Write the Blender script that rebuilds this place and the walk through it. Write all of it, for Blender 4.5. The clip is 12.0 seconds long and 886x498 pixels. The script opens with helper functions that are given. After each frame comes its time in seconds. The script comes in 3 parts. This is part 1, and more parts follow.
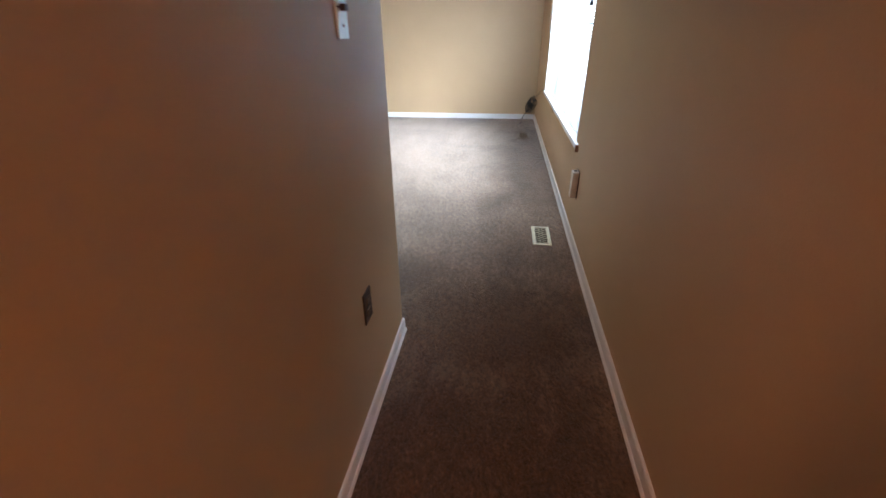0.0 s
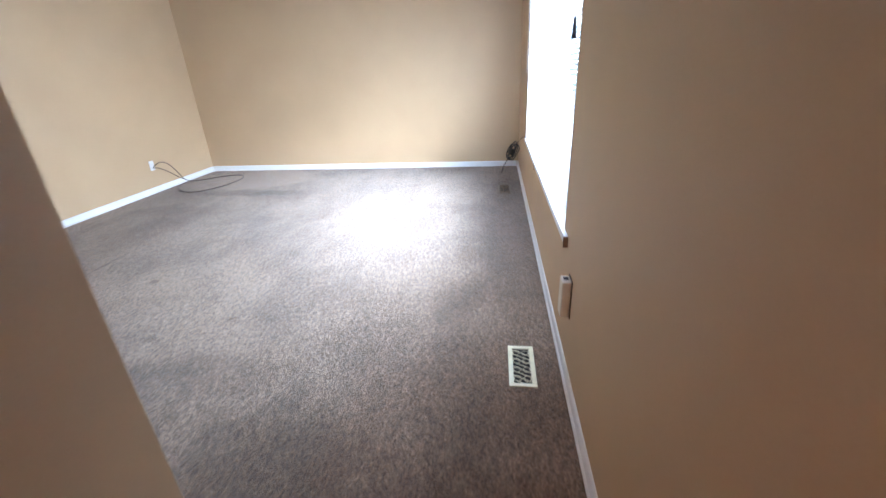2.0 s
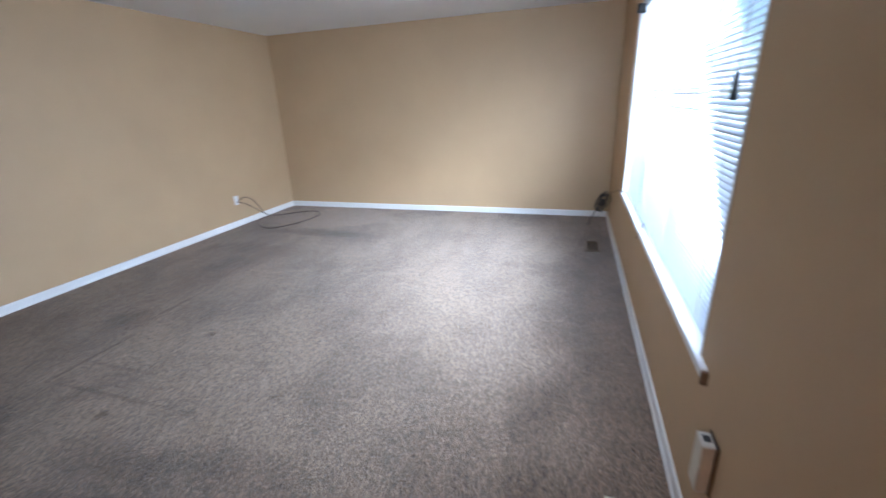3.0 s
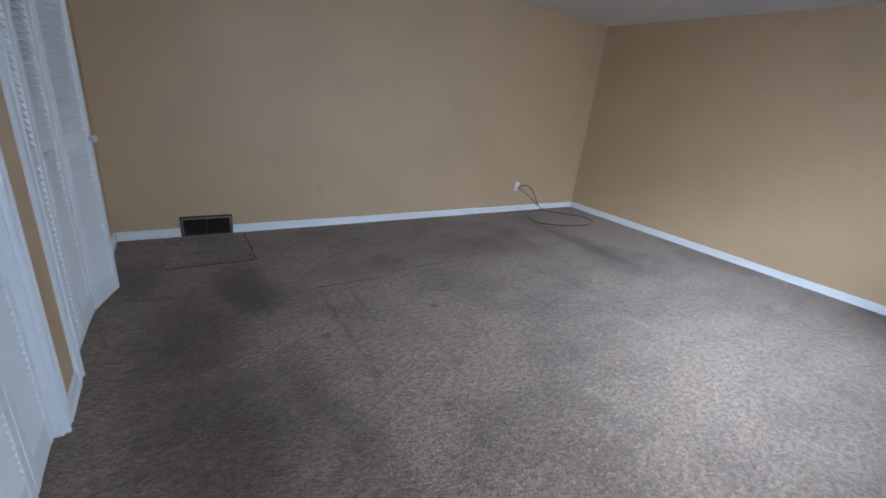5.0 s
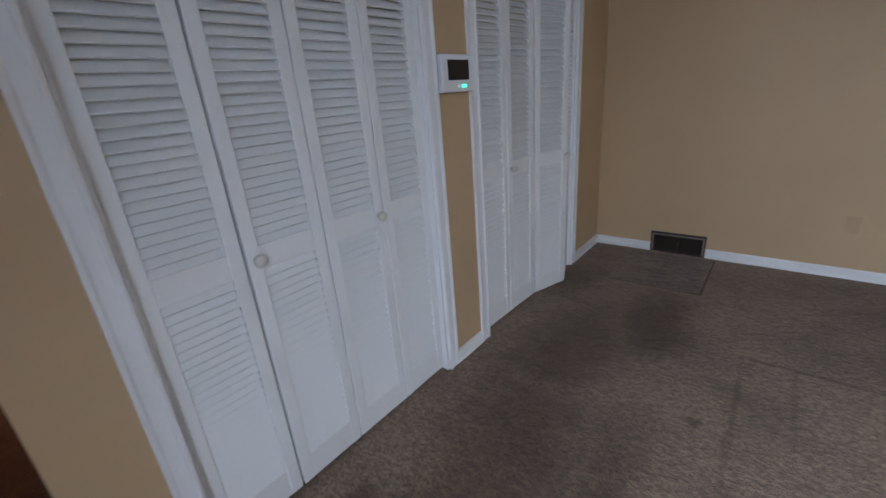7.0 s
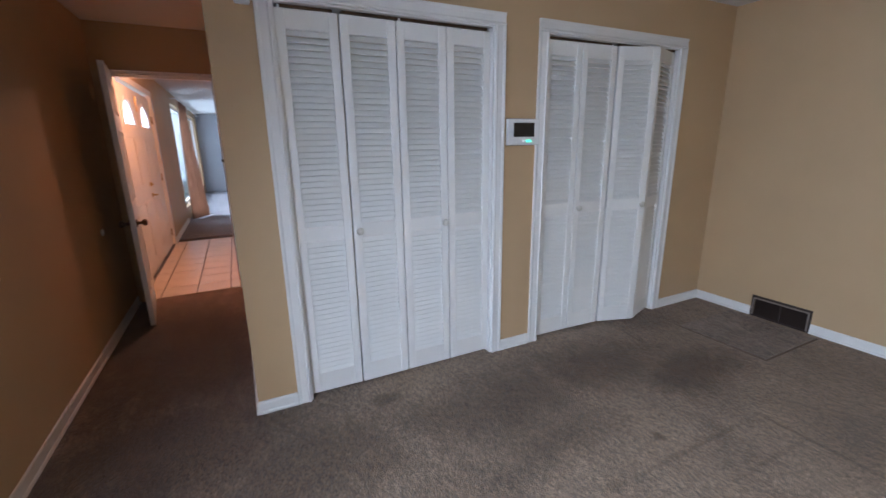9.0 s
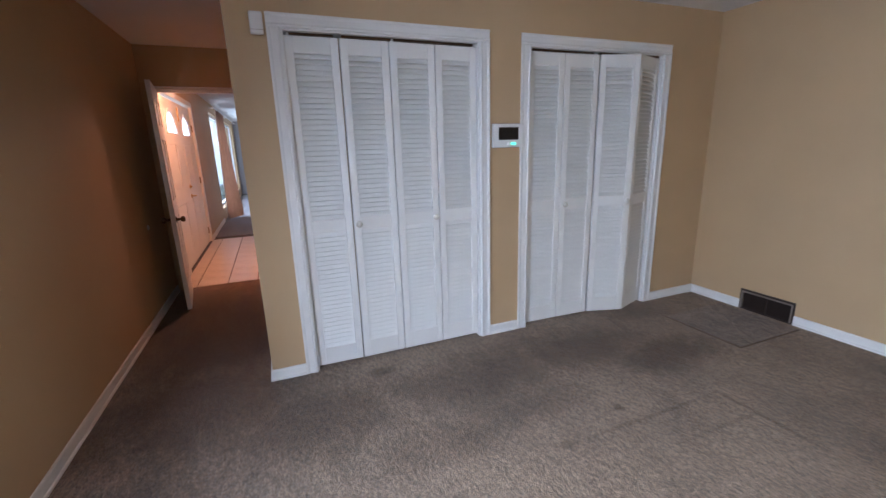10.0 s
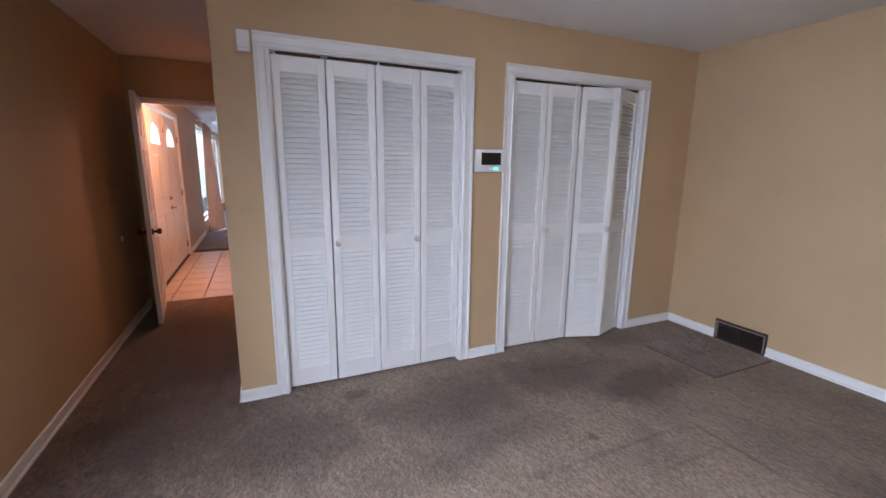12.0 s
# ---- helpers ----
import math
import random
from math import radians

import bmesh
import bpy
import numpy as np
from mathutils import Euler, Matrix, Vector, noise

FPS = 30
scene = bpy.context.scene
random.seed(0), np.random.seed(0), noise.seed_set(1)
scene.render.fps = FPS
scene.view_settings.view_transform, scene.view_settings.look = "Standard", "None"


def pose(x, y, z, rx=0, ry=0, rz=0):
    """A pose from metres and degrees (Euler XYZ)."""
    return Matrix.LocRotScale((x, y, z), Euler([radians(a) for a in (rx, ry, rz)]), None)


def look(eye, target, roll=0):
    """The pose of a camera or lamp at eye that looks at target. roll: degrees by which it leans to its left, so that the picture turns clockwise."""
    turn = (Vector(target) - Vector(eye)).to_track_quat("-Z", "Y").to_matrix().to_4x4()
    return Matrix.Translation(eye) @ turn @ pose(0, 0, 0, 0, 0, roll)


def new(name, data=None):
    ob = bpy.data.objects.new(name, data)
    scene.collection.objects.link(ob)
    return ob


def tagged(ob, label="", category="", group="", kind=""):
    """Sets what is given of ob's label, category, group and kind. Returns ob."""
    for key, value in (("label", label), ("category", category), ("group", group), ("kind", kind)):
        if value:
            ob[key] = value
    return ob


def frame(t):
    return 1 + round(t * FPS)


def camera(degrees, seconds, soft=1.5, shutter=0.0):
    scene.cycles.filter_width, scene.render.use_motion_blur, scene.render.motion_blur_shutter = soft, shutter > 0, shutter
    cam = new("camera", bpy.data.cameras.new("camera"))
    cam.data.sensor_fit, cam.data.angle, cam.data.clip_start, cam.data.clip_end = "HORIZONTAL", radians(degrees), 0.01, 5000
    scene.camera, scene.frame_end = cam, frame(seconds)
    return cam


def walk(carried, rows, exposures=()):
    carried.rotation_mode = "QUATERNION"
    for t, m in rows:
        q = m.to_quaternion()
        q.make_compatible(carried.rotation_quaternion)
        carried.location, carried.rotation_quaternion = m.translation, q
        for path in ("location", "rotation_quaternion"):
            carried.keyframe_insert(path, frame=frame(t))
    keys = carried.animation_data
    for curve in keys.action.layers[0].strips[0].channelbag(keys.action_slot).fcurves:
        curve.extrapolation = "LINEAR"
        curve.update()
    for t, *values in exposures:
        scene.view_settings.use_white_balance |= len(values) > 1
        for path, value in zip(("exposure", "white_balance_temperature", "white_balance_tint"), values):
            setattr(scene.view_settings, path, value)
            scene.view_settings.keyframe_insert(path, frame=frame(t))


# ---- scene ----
cam = camera(94.0, 12.0, shutter=0.4)
PATH = [
    (0, (-0.491, -1.528, 1.28), (-0.74, 0.22, 0.34), -0.6),
    (0.5, (-0.471, -1.311, 1.259), (-0.557, 0.415, 0.252), -1.7),
    (1, (-0.442, -1.076, 1.299), (-0.334, 0.675, 0.338), -1.3),
    (1.5, (-0.357, -0.771, 1.325), (-0.432, 1.046, 0.493), -1.4),
    (2, (-0.312, -0.474, 1.315), (-0.557, 1.341, 0.509), -2.7),
    (2.5, (-0.349, -0.227, 1.404), (-0.574, 1.629, 0.695), -1.6),
    (3, (-0.43, -0.001, 1.426), (-1.008, 1.795, 0.76), -2.4),
    (3.5, (-0.446, 0.174, 1.395), (-1.402, 1.811, 0.758), 0.5),
    (3.7, (-0.464, 0.227, 1.388), (-1.567, 1.751, 0.756), 1.1),
    (5.3, (-0.68, 0.543, 1.361), (-2.322, 1.448, 0.666), 3.1),
    (5.5, (-0.74, 0.615, 1.367), (-2.472, 1.35, 0.688), 0.0),
    (6, (-0.973, 0.792, 1.357), (-2.856, 0.561, 0.723), -0.7),
    (6.5, (-1.021, 0.946, 1.354), (-2.717, 0.074, 0.752), -2.8),
    (6.7, (-0.982, 1.042, 1.363), (-2.568, 0.017, 0.706), -4.0),
    (8.3, (-0.939, 1.91, 1.407), (-1.987, 0.306, 0.833), 0.0),
    (8.5, (-0.902, 1.979, 1.397), (-1.913, 0.351, 0.825), -0.1),
    (9, (-0.953, 2.193, 1.404), (-1.803, 0.452, 0.908), -0.9),
    (9.5, (-1.037, 2.403, 1.387), (-1.693, 0.593, 0.846), -0.9),
    (10, (-1.052, 2.581, 1.406), (-1.772, 0.779, 0.923), -1.7),
    (10.5, (-1.033, 2.783, 1.422), (-1.769, 0.984, 0.952), 0.1),
    (11, (-1.045, 2.867, 1.437), (-1.826, 1.071, 1.032), 0.7),
    (11.5, (-1.05, 2.783, 1.431), (-1.822, 0.984, 1.023), 0.5),
    (12, (-1.091, 2.589, 1.419), (-1.883, 0.795, 1.029), 0.6),
]
walk(cam, [(t, look(eye, target, roll)) for t, eye, target, roll in PATH],
     exposures=[(0.0, 0.85, 5500, 8), (0.5, 1.37, 5450, 10), (1.0, 1.58, 5350, 10), (1.5, 1.60, 5300, 10), (2.0, 1.33, 5100, 9), (2.5, 0.88, 5150, 9), (3.5, 0.48, 5100, 10),
                (5.3, -0.19, 5080, 9), (5.5, -0.27, 5080, 9), (6.0, -0.29, 5250, 9), (6.5, -0.27, 5550, 13), (8.5, 0.33, 5500, 12),
                (10.0, 0.53, 5500, 14), (10.5, 0.62, 5550, 16), (12.0, 0.65, 5650, 18)])

# ---- daylight and lamps ----
world = bpy.data.worlds.new("sky")
scene.world = world
world.use_nodes = True
wn = world.node_tree.nodes
sky = wn.new("ShaderNodeTexSky")
sky.sky_type, sky.sun_disc = "NISHITA", False
sky.sun_elevation, sky.sun_rotation = radians(33), radians(123)
wn["Background"].inputs["Strength"].default_value = 0.12
world.node_tree.links.new(sky.outputs[0], wn["Background"].inputs["Color"])

sun = new("sun", bpy.data.lights.new("sun", "SUN"))
sun.data.energy, sun.data.angle, sun.data.color = 5.0, radians(34), (0.94, 0.97, 1.0)
sun.matrix_world = look((20, -13, 15.5), (0, 0, 0))


def window_light(name, centre, target, wide, high, power, colour):
    lamp = new(name, bpy.data.lights.new(name, "AREA"))
    lamp.data.shape, lamp.data.size, lamp.data.size_y = "RECTANGLE", wide, high
    lamp.data.energy, lamp.data.color = power, colour
    lamp.matrix_world = look(centre, target)
    return lamp


# sky light in the openings of the bedroom window and the living room window
window_light("window_daylight", (0.36, 2.67, 1.50), (-2.0, 3.8, 0.40), 2.6, 1.4, 130, (0.88, 0.94, 1.0))
window_light("living_daylight", (0.30, -9.95, 1.3), (-2.0, -9.95, 0.9), 5.0, 1.7, 60, (0.75, 0.87, 1.0))
hall_bulb = new("hall_bulb", bpy.data.lights.new("hall_bulb", "POINT"))
hall_bulb.data.energy, hall_bulb.data.color, hall_bulb.data.shadow_soft_size = 42, (1.0, 0.39, 0.17), 0.09
hall_bulb.location = (-0.74, -2.95, 2.16)


# ---- materials ----
def nodes_of(name):
    m = bpy.data.materials.new(name)
    m.use_nodes = True
    return m, m.node_tree.nodes, m.node_tree.links, m.node_tree.nodes["Principled BSDF"]


def surface(name, colour, rough=0.6, metal=0.0, vary=0.12, scale=3.0, grain=120.0, bump=0.1, depth=0.002, stretch=(1, 1, 1), spec=0.5):
    """A painted or plain surface: broad blotches, fine grain and a little relief."""
    m, n, l, b = nodes_of(name)
    co = n.new("ShaderNodeTexCoord")
    mp = n.new("ShaderNodeMapping")
    mp.inputs["Scale"].default_value = stretch
    l.new(co.outputs["Object"], mp.inputs["Vector"])
    big = n.new("ShaderNodeTexNoise")
    big.inputs["Scale"].default_value, big.inputs["Detail"].default_value = scale, 4
    fine = n.new("ShaderNodeTexNoise")
    fine.inputs["Scale"].default_value, fine.inputs["Detail"].default_value = grain, 3
    for x in (big, fine):
        l.new(mp.outputs[0], x.inputs["Vector"])
    mix = n.new("ShaderNodeMath")
    mix.operation = "MULTIPLY_ADD"
    l.new(fine.outputs["Fac"], mix.inputs[0])
    mix.inputs[1].default_value = 0.35
    l.new(big.outputs["Fac"], mix.inputs[2])
    ramp = n.new("ShaderNodeMapRange")
    ramp.inputs["From Min"].default_value, ramp.inputs["From Max"].default_value = 0.35, 1.0
    ramp.inputs["To Min"].default_value, ramp.inputs["To Max"].default_value = 1 - vary, 1 + vary * 0.5
    l.new(mix.outputs[0], ramp.inputs["Value"])
    col = n.new("ShaderNodeVectorMath")
    col.operation = "SCALE"
    col.inputs[0].default_value = colour
    l.new(ramp.outputs[0], col.inputs["Scale"])
    l.new(col.outputs[0], b.inputs["Base Color"])
    b.inputs["Roughness"].default_value, b.inputs["Metallic"].default_value = rough, metal
    b.inputs["Specular IOR Level"].default_value = spec
    bp = n.new("ShaderNodeBump")
    bp.inputs["Strength"].default_value, bp.inputs["Distance"].default_value = bump, depth
    l.new(fine.outputs["Fac"], bp.inputs["Height"])
    l.new(bp.outputs[0], b.inputs["Normal"])
    return m


def carpet(name, light, dark, soil_and_shade=(), clean_and_lit=()):
    """Cut-pile carpet: fibre tufts, brushed streaks, broad soiling, dark ellipses for stains and painted shade, light
    ones for less worn and window-lit patches (x, y, rx, ry, depth).
    """
    m, n, l, b = nodes_of(name)
    co = n.new("ShaderNodeTexCoord")

    def field(scale, detail=3, stretch=(1, 1, 1), turn=0.0, rough=0.55, distort=0.0):
        mp = n.new("ShaderNodeMapping")
        mp.inputs["Scale"].default_value = stretch
        mp.inputs["Rotation"].default_value = (0, 0, turn)
        l.new(co.outputs["Object"], mp.inputs["Vector"])
        x = n.new("ShaderNodeTexNoise")
        x.inputs["Scale"].default_value, x.inputs["Detail"].default_value = scale, detail
        x.inputs["Roughness"].default_value, x.inputs["Distortion"].default_value = rough, distort
        l.new(mp.outputs[0], x.inputs["Vector"])
        return x.outputs["Fac"]

    def math_node(op, a, c, d=None):
        x = n.new("ShaderNodeMath")
        x.operation = op
        for i, v in enumerate((a, c, d)):
            if v is None:
                continue
            if isinstance(v, (int, float)):
                x.inputs[i].default_value = v
            else:
                l.new(v, x.inputs[i])
        return x.outputs[0]

    def ranged(v, a, c, lo, hi):
        x = n.new("ShaderNodeMapRange")
        x.interpolation_type = "SMOOTHSTEP"
        for key, val in (("From Min", a), ("From Max", c), ("To Min", lo), ("To Max", hi)):
            x.inputs[key].default_value = val
        l.new(v, x.inputs["Value"])
        return x.outputs[0]

    tuft = field(340, 2, (1, 0.7, 1), 0.5, 0.7)
    clump = field(100, 3, (1, 0.6, 1), 0.6)
    brush = field(6.5, 4, (1.0, 0.3, 1), 0.25, 0.6, 0.4)
    soil = field(1.3, 4, (1, 1, 1), 0.0, 0.55, 0.6)
    edge = field(7, 6, (1, 0.7, 1), 0.3, 0.7, 0.5)
    worn = math_node("MULTIPLY_ADD", ranged(soil, 0.30, 0.62, 0, 1), 0.62, math_node("MULTIPLY", ranged(brush, 0.28, 0.66, 0, 1), 0.38))
    sep = n.new("ShaderNodeSeparateXYZ")
    l.new(co.outputs["Object"], sep.inputs[0])

    def away(x, y, rx, ry):
        dx = math_node("DIVIDE", math_node("SUBTRACT", sep.outputs[0], x), rx)
        dy = math_node("DIVIDE", math_node("SUBTRACT", sep.outputs[1], y), ry)
        return math_node("SQRT", math_node("ADD", math_node("MULTIPLY", dx, dx), math_node("MULTIPLY", dy, dy)), 0)

    for x, y, rx, ry, deep in clean_and_lit:
        d = math_node("MULTIPLY_ADD", math_node("SUBTRACT", edge, 0.5), 0.5, away(x, y, rx, ry))
        worn = math_node("ADD", worn, ranged(d, 0.72, 1.08, deep, 0))
    total = None
    for x, y, rx, ry, deep in soil_and_shade:
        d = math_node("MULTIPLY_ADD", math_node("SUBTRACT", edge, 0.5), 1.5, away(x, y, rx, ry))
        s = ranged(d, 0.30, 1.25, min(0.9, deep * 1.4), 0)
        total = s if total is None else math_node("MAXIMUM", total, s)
    mixc = n.new("ShaderNodeMix")
    mixc.data_type = "RGBA"
    l.new(worn, mixc.inputs["Factor"])
    mixc.inputs[6].default_value, mixc.inputs[7].default_value = (*dark, 1), (*light, 1)
    lay = field(48, 3, (1, 0.45, 1), 0.7, 0.65)
    grain = ranged(math_node("MULTIPLY_ADD", clump, 0.5, math_node("MULTIPLY", tuft, 0.5)), 0.36, 0.64, 0.45, 1.45)
    grain = math_node("MULTIPLY", grain, ranged(lay, 0.32, 0.68, 0.70, 1.30))
    col = n.new("ShaderNodeVectorMath")
    col.operation = "SCALE"
    l.new(mixc.outputs[2], col.inputs[0])
    l.new(grain, col.inputs["Scale"])
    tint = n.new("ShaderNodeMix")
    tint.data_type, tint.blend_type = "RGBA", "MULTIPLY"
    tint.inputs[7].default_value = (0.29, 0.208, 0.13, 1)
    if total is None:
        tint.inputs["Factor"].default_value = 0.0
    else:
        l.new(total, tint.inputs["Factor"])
    l.new(col.outputs[0], tint.inputs[6])
    l.new(tint.outputs[2], b.inputs["Base Color"])
    b.inputs["Roughness"].default_value, b.inputs["Specular IOR Level"].default_value = 0.95, 0.15
    b.inputs["Sheen Weight"].default_value, b.inputs["Sheen Roughness"].default_value = 0.25, 0.5
    b1 = n.new("ShaderNodeBump")
    b1.inputs["Strength"].default_value, b1.inputs["Distance"].default_value = 1.0, 0.016
    l.new(math_node("MULTIPLY_ADD", clump, 0.6, math_node("MULTIPLY", tuft, 0.4)), b1.inputs["Height"])
    l.new(b1.outputs[0], b.inputs["Normal"])
    return m


def wall_paint(name, colour):
    return surface(name, colour, 0.55, 0, 0.08, 1.7, 190, 0.25, 0.0015, spec=0.35)


TAN = wall_paint("tan_paint", (0.52, 0.370, 0.212))
GREY_PAINT = wall_paint("grey_paint", (0.33, 0.35, 0.38))
CEIL = surface("ceiling_paint", (0.72, 0.71, 0.69), 0.9, 0, 0.06, 1.2, 60, 0.35, 0.003, spec=0.2)
TRIM = surface("white_trim", (0.78, 0.78, 0.77), 0.35, 0, 0.07, 2.5, 90, 0.08, 0.001)
LOUVRE = surface("louvre_paint", (0.80, 0.80, 0.78), 0.42, 0, 0.08, 3.0, 140, 0.10, 0.001)
KNOB = surface("knob_paint", (0.62, 0.60, 0.54), 0.35, 0, 0.1, 30, 200, 0.05, 0.0005)
# traffic soil, single spots, the soiled seams of a repair, and painted shade: (x, y, rx, ry, depth)
# first two ellipses: traffic soil, deepened to paint in the corridor's shade
CARPET_SOIL_SHADE = [(-0.45, -1.05, 0.90, 1.6, 0.64), (-0.50, 0.10, 0.80, 0.60, 0.60), (-0.35, 0.90, 0.50, 0.50, 0.30), (-1.10, 0.50, 0.60, 0.40, 0.50),
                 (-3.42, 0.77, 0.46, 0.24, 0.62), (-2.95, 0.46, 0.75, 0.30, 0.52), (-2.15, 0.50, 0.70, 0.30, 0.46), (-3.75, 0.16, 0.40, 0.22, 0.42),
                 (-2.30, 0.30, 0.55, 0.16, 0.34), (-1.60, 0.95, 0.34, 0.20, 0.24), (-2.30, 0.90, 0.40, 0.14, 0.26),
                 (-1.575, 0.19, 0.12, 0.07, 0.50), (-2.645, 1.10, 0.038, 0.038, 0.60), (-2.72, 1.88, 0.04, 0.034, 0.50), (-2.70, 2.64, 0.045, 0.035, 0.30),
                 (-1.85, 1.44, 0.032, 0.03, 0.30), (-2.22, 1.22, 0.08, 0.03, 0.26), (-2.52, 1.45, 0.03, 0.04, 0.24), (-4.13, 1.83, 0.08, 0.05, 0.24),
                 (-3.48, 1.92, 0.24, 0.20, 0.34), (-3.60, 2.85, 0.30, 0.85, 0.30), (-3.62, 3.45, 0.62, 0.24, 0.30), (-3.25, 4.14, 0.75, 0.15, 0.40),
                 (-2.72, 1.225, 0.52, 0.018, 0.30), (-3.26, 1.50, 0.020, 0.34, 0.42), (-3.36, 2.15, 0.020, 0.46, 0.40), (-2.95, 1.43, 0.30, 0.016, 0.24),
                 # shade on the floor below the sill, painted as a ragged dark band
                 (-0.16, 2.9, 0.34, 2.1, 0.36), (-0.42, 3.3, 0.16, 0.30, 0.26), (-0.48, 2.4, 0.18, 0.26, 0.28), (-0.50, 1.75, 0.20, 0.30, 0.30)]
# two less worn patches, then the window's pool of light painted lighter
CARPET = carpet("taupe_carpet", (0.298, 0.211, 0.143), (0.155, 0.106, 0.069), CARPET_SOIL_SHADE, [(-3.45, 4.82, 0.66, 0.52, 0.75), (-2.45, 1.75, 0.72, 0.48, 0.30), (-1.3, 3.4, 0.7, 0.9, 0.25)])
PATCH_CARPET = carpet("patch_carpet", (0.27, 0.203, 0.158), (0.14, 0.100, 0.075))
SEAM = surface("soiled_seam", (0.165, 0.121, 0.093), 0.95, 0, 0.3, 9, 200, 0.6, 0.004, spec=0.1)
GREY_CARPET = carpet("grey_carpet", (0.13, 0.13, 0.15), (0.09, 0.09, 0.105))
TILE = surface("ceramic_tile", (0.62, 0.52, 0.42), 0.3, 0, 0.14, 5, 50, 0.06, 0.001)
GROUT = surface("tile_grout", (0.09, 0.065, 0.048), 0.9, 0, 0.2, 8, 150, 0.3, 0.002)
DOORWHITE = surface("door_paint", (0.76, 0.75, 0.73), 0.38, 0, 0.06, 2, 110, 0.06, 0.001)
BRONZE = surface("aged_bronze", (0.10, 0.062, 0.035), 0.38, 0.85, 0.25, 30, 200, 0.1, 0.001)
BRASS = surface("brass", (0.60, 0.40, 0.16), 0.3, 0.9, 0.2, 30, 200, 0.05, 0.001)
STEEL = surface("hinge_steel", (0.30, 0.22, 0.15), 0.4, 0.8, 0.2, 30, 200, 0.1, 0.001)
BROWN_METAL = surface("brown_register", (0.055, 0.040, 0.034), 0.45, 0.35, 0.25, 12, 160, 0.1, 0.001)
GREY_METAL = surface("register_rim", (0.27, 0.225, 0.20), 0.45, 0.4, 0.2, 12, 160, 0.1, 0.001)
CREAM_METAL = surface("cream_register", (0.68, 0.64, 0.44), 0.35, 0.15, 0.18, 18, 160, 0.08, 0.001)
TAN_METAL = surface("tan_register", (0.20, 0.145, 0.095), 0.45, 0.4, 0.25, 12, 160, 0.1, 0.001)
# near-black colour that stands for the darkness inside the ducts
DUCT_SHADE = surface("duct_shade", (0.012, 0.011, 0.010), 0.8)
PLASTIC = surface("white_plastic", (0.76, 0.77, 0.77), 0.4, 0, 0.04, 6, 200, 0.03, 0.0005)
BOX_PLASTIC = surface("aged_plastic", (0.66, 0.63, 0.54), 0.5, 0, 0.15, 20, 160, 0.08, 0.0008)
ALMOND = surface("almond_plastic", (0.70, 0.84, 0.70), 0.35, 0, 0.12, 14, 200, 0.04, 0.0005)
ALMOND_TAN = surface("painted_plate", (0.50, 0.355, 0.203), 0.5, 0, 0.15, 14, 200, 0.06, 0.0006)
BROWN_PLASTIC = surface("brown_plastic", (0.060, 0.036, 0.022), 0.4, 0, 0.15, 10, 200, 0.04, 0.0005)
SCREEN = surface("dark_screen", (0.012, 0.012, 0.014), 0.12, 0, 0.02)
BLACK = surface("black_rubber", (0.016, 0.014, 0.013), 0.5, 0, 0.2, 20, 200, 0.05, 0.0005)
CORD = surface("dark_cable", (0.055, 0.030, 0.022), 0.5, 0, 0.2, 20, 200, 0.05, 0.0005)
WHITE_CORD = surface("white_cord", (0.72, 0.72, 0.70), 0.7)
RAWWOOD = surface("raw_wood", (0.20, 0.12, 0.065), 0.7, 0, 0.3, 8, 120, 0.2, 0.001, (1, 6, 6))
VINYL = surface("vinyl_frame", (0.80, 0.81, 0.82), 0.35, 0, 0.04)
CURTAIN = surface("peach_curtain", (0.38, 0.26, 0.20), 0.9, 0, 0.12, 6, 300, 0.2, 0.001, spec=0.1)
GROUND = surface("lawn_ground", (0.10, 0.13, 0.06), 0.95, 0, 0.3, 0.4, 8, 0.3, 0.02)
OUTSIDE = surface("siding", (0.55, 0.54, 0.5), 0.7, 0, 0.1, 1, 60, 0.1, 0.002)


def glass():
    m, n, l, b = nodes_of("window_glass")
    b.inputs["Base Color"].default_value = (0.95, 0.98, 0.98, 1)
    b.inputs["Transmission Weight"].default_value, b.inputs["Roughness"].default_value = 1.0, 0.02
    b.inputs["IOR"].default_value = 1.45
    return m


def slat_vinyl():
    """Thin white vinyl that lets part of the daylight through."""
    m, n, l, b = nodes_of("blind_vinyl")
    b.inputs["Base Color"].default_value = (0.80, 0.83, 0.87, 1)
    b.inputs["Roughness"].default_value = 0.4
    tr = n.new("ShaderNodeBsdfTranslucent")
    tr.inputs["Color"].default_value = (0.80, 0.86, 0.95, 1)
    mx = n.new("ShaderNodeMixShader")
    mx.inputs[0].default_value = 0.30
    l.new(b.outputs[0], mx.inputs[1])
    l.new(tr.outputs[0], mx.inputs[2])
    l.new(mx.outputs[0], n["Material Output"].inputs["Surface"])
    return m


def frosted():
    """Patterned door glass that scatters the daylight behind it."""
    m, n, l, b = nodes_of("frosted_glass")
    b.inputs["Base Color"].default_value = (0.75, 0.78, 0.8, 1)
    b.inputs["Roughness"].default_value = 0.25
    tr = n.new("ShaderNodeBsdfTranslucent")
    tr.inputs["Color"].default_value = (0.92, 0.95, 1.0, 1)
    mx = n.new("ShaderNodeMixShader")
    mx.inputs[0].default_value = 0.85
    l.new(b.outputs[0], mx.inputs[1])
    l.new(tr.outputs[0], mx.inputs[2])
    l.new(mx.outputs[0], n["Material Output"].inputs["Surface"])
    return m


def glow(name, colour, strength):
    m, n, l, b = nodes_of(name)
    b.inputs["Base Color"].default_value = (*colour, 1)
    b.inputs["Emission Color"].default_value = (*colour, 1)
    b.inputs["Emission Strength"].default_value = strength
    return m


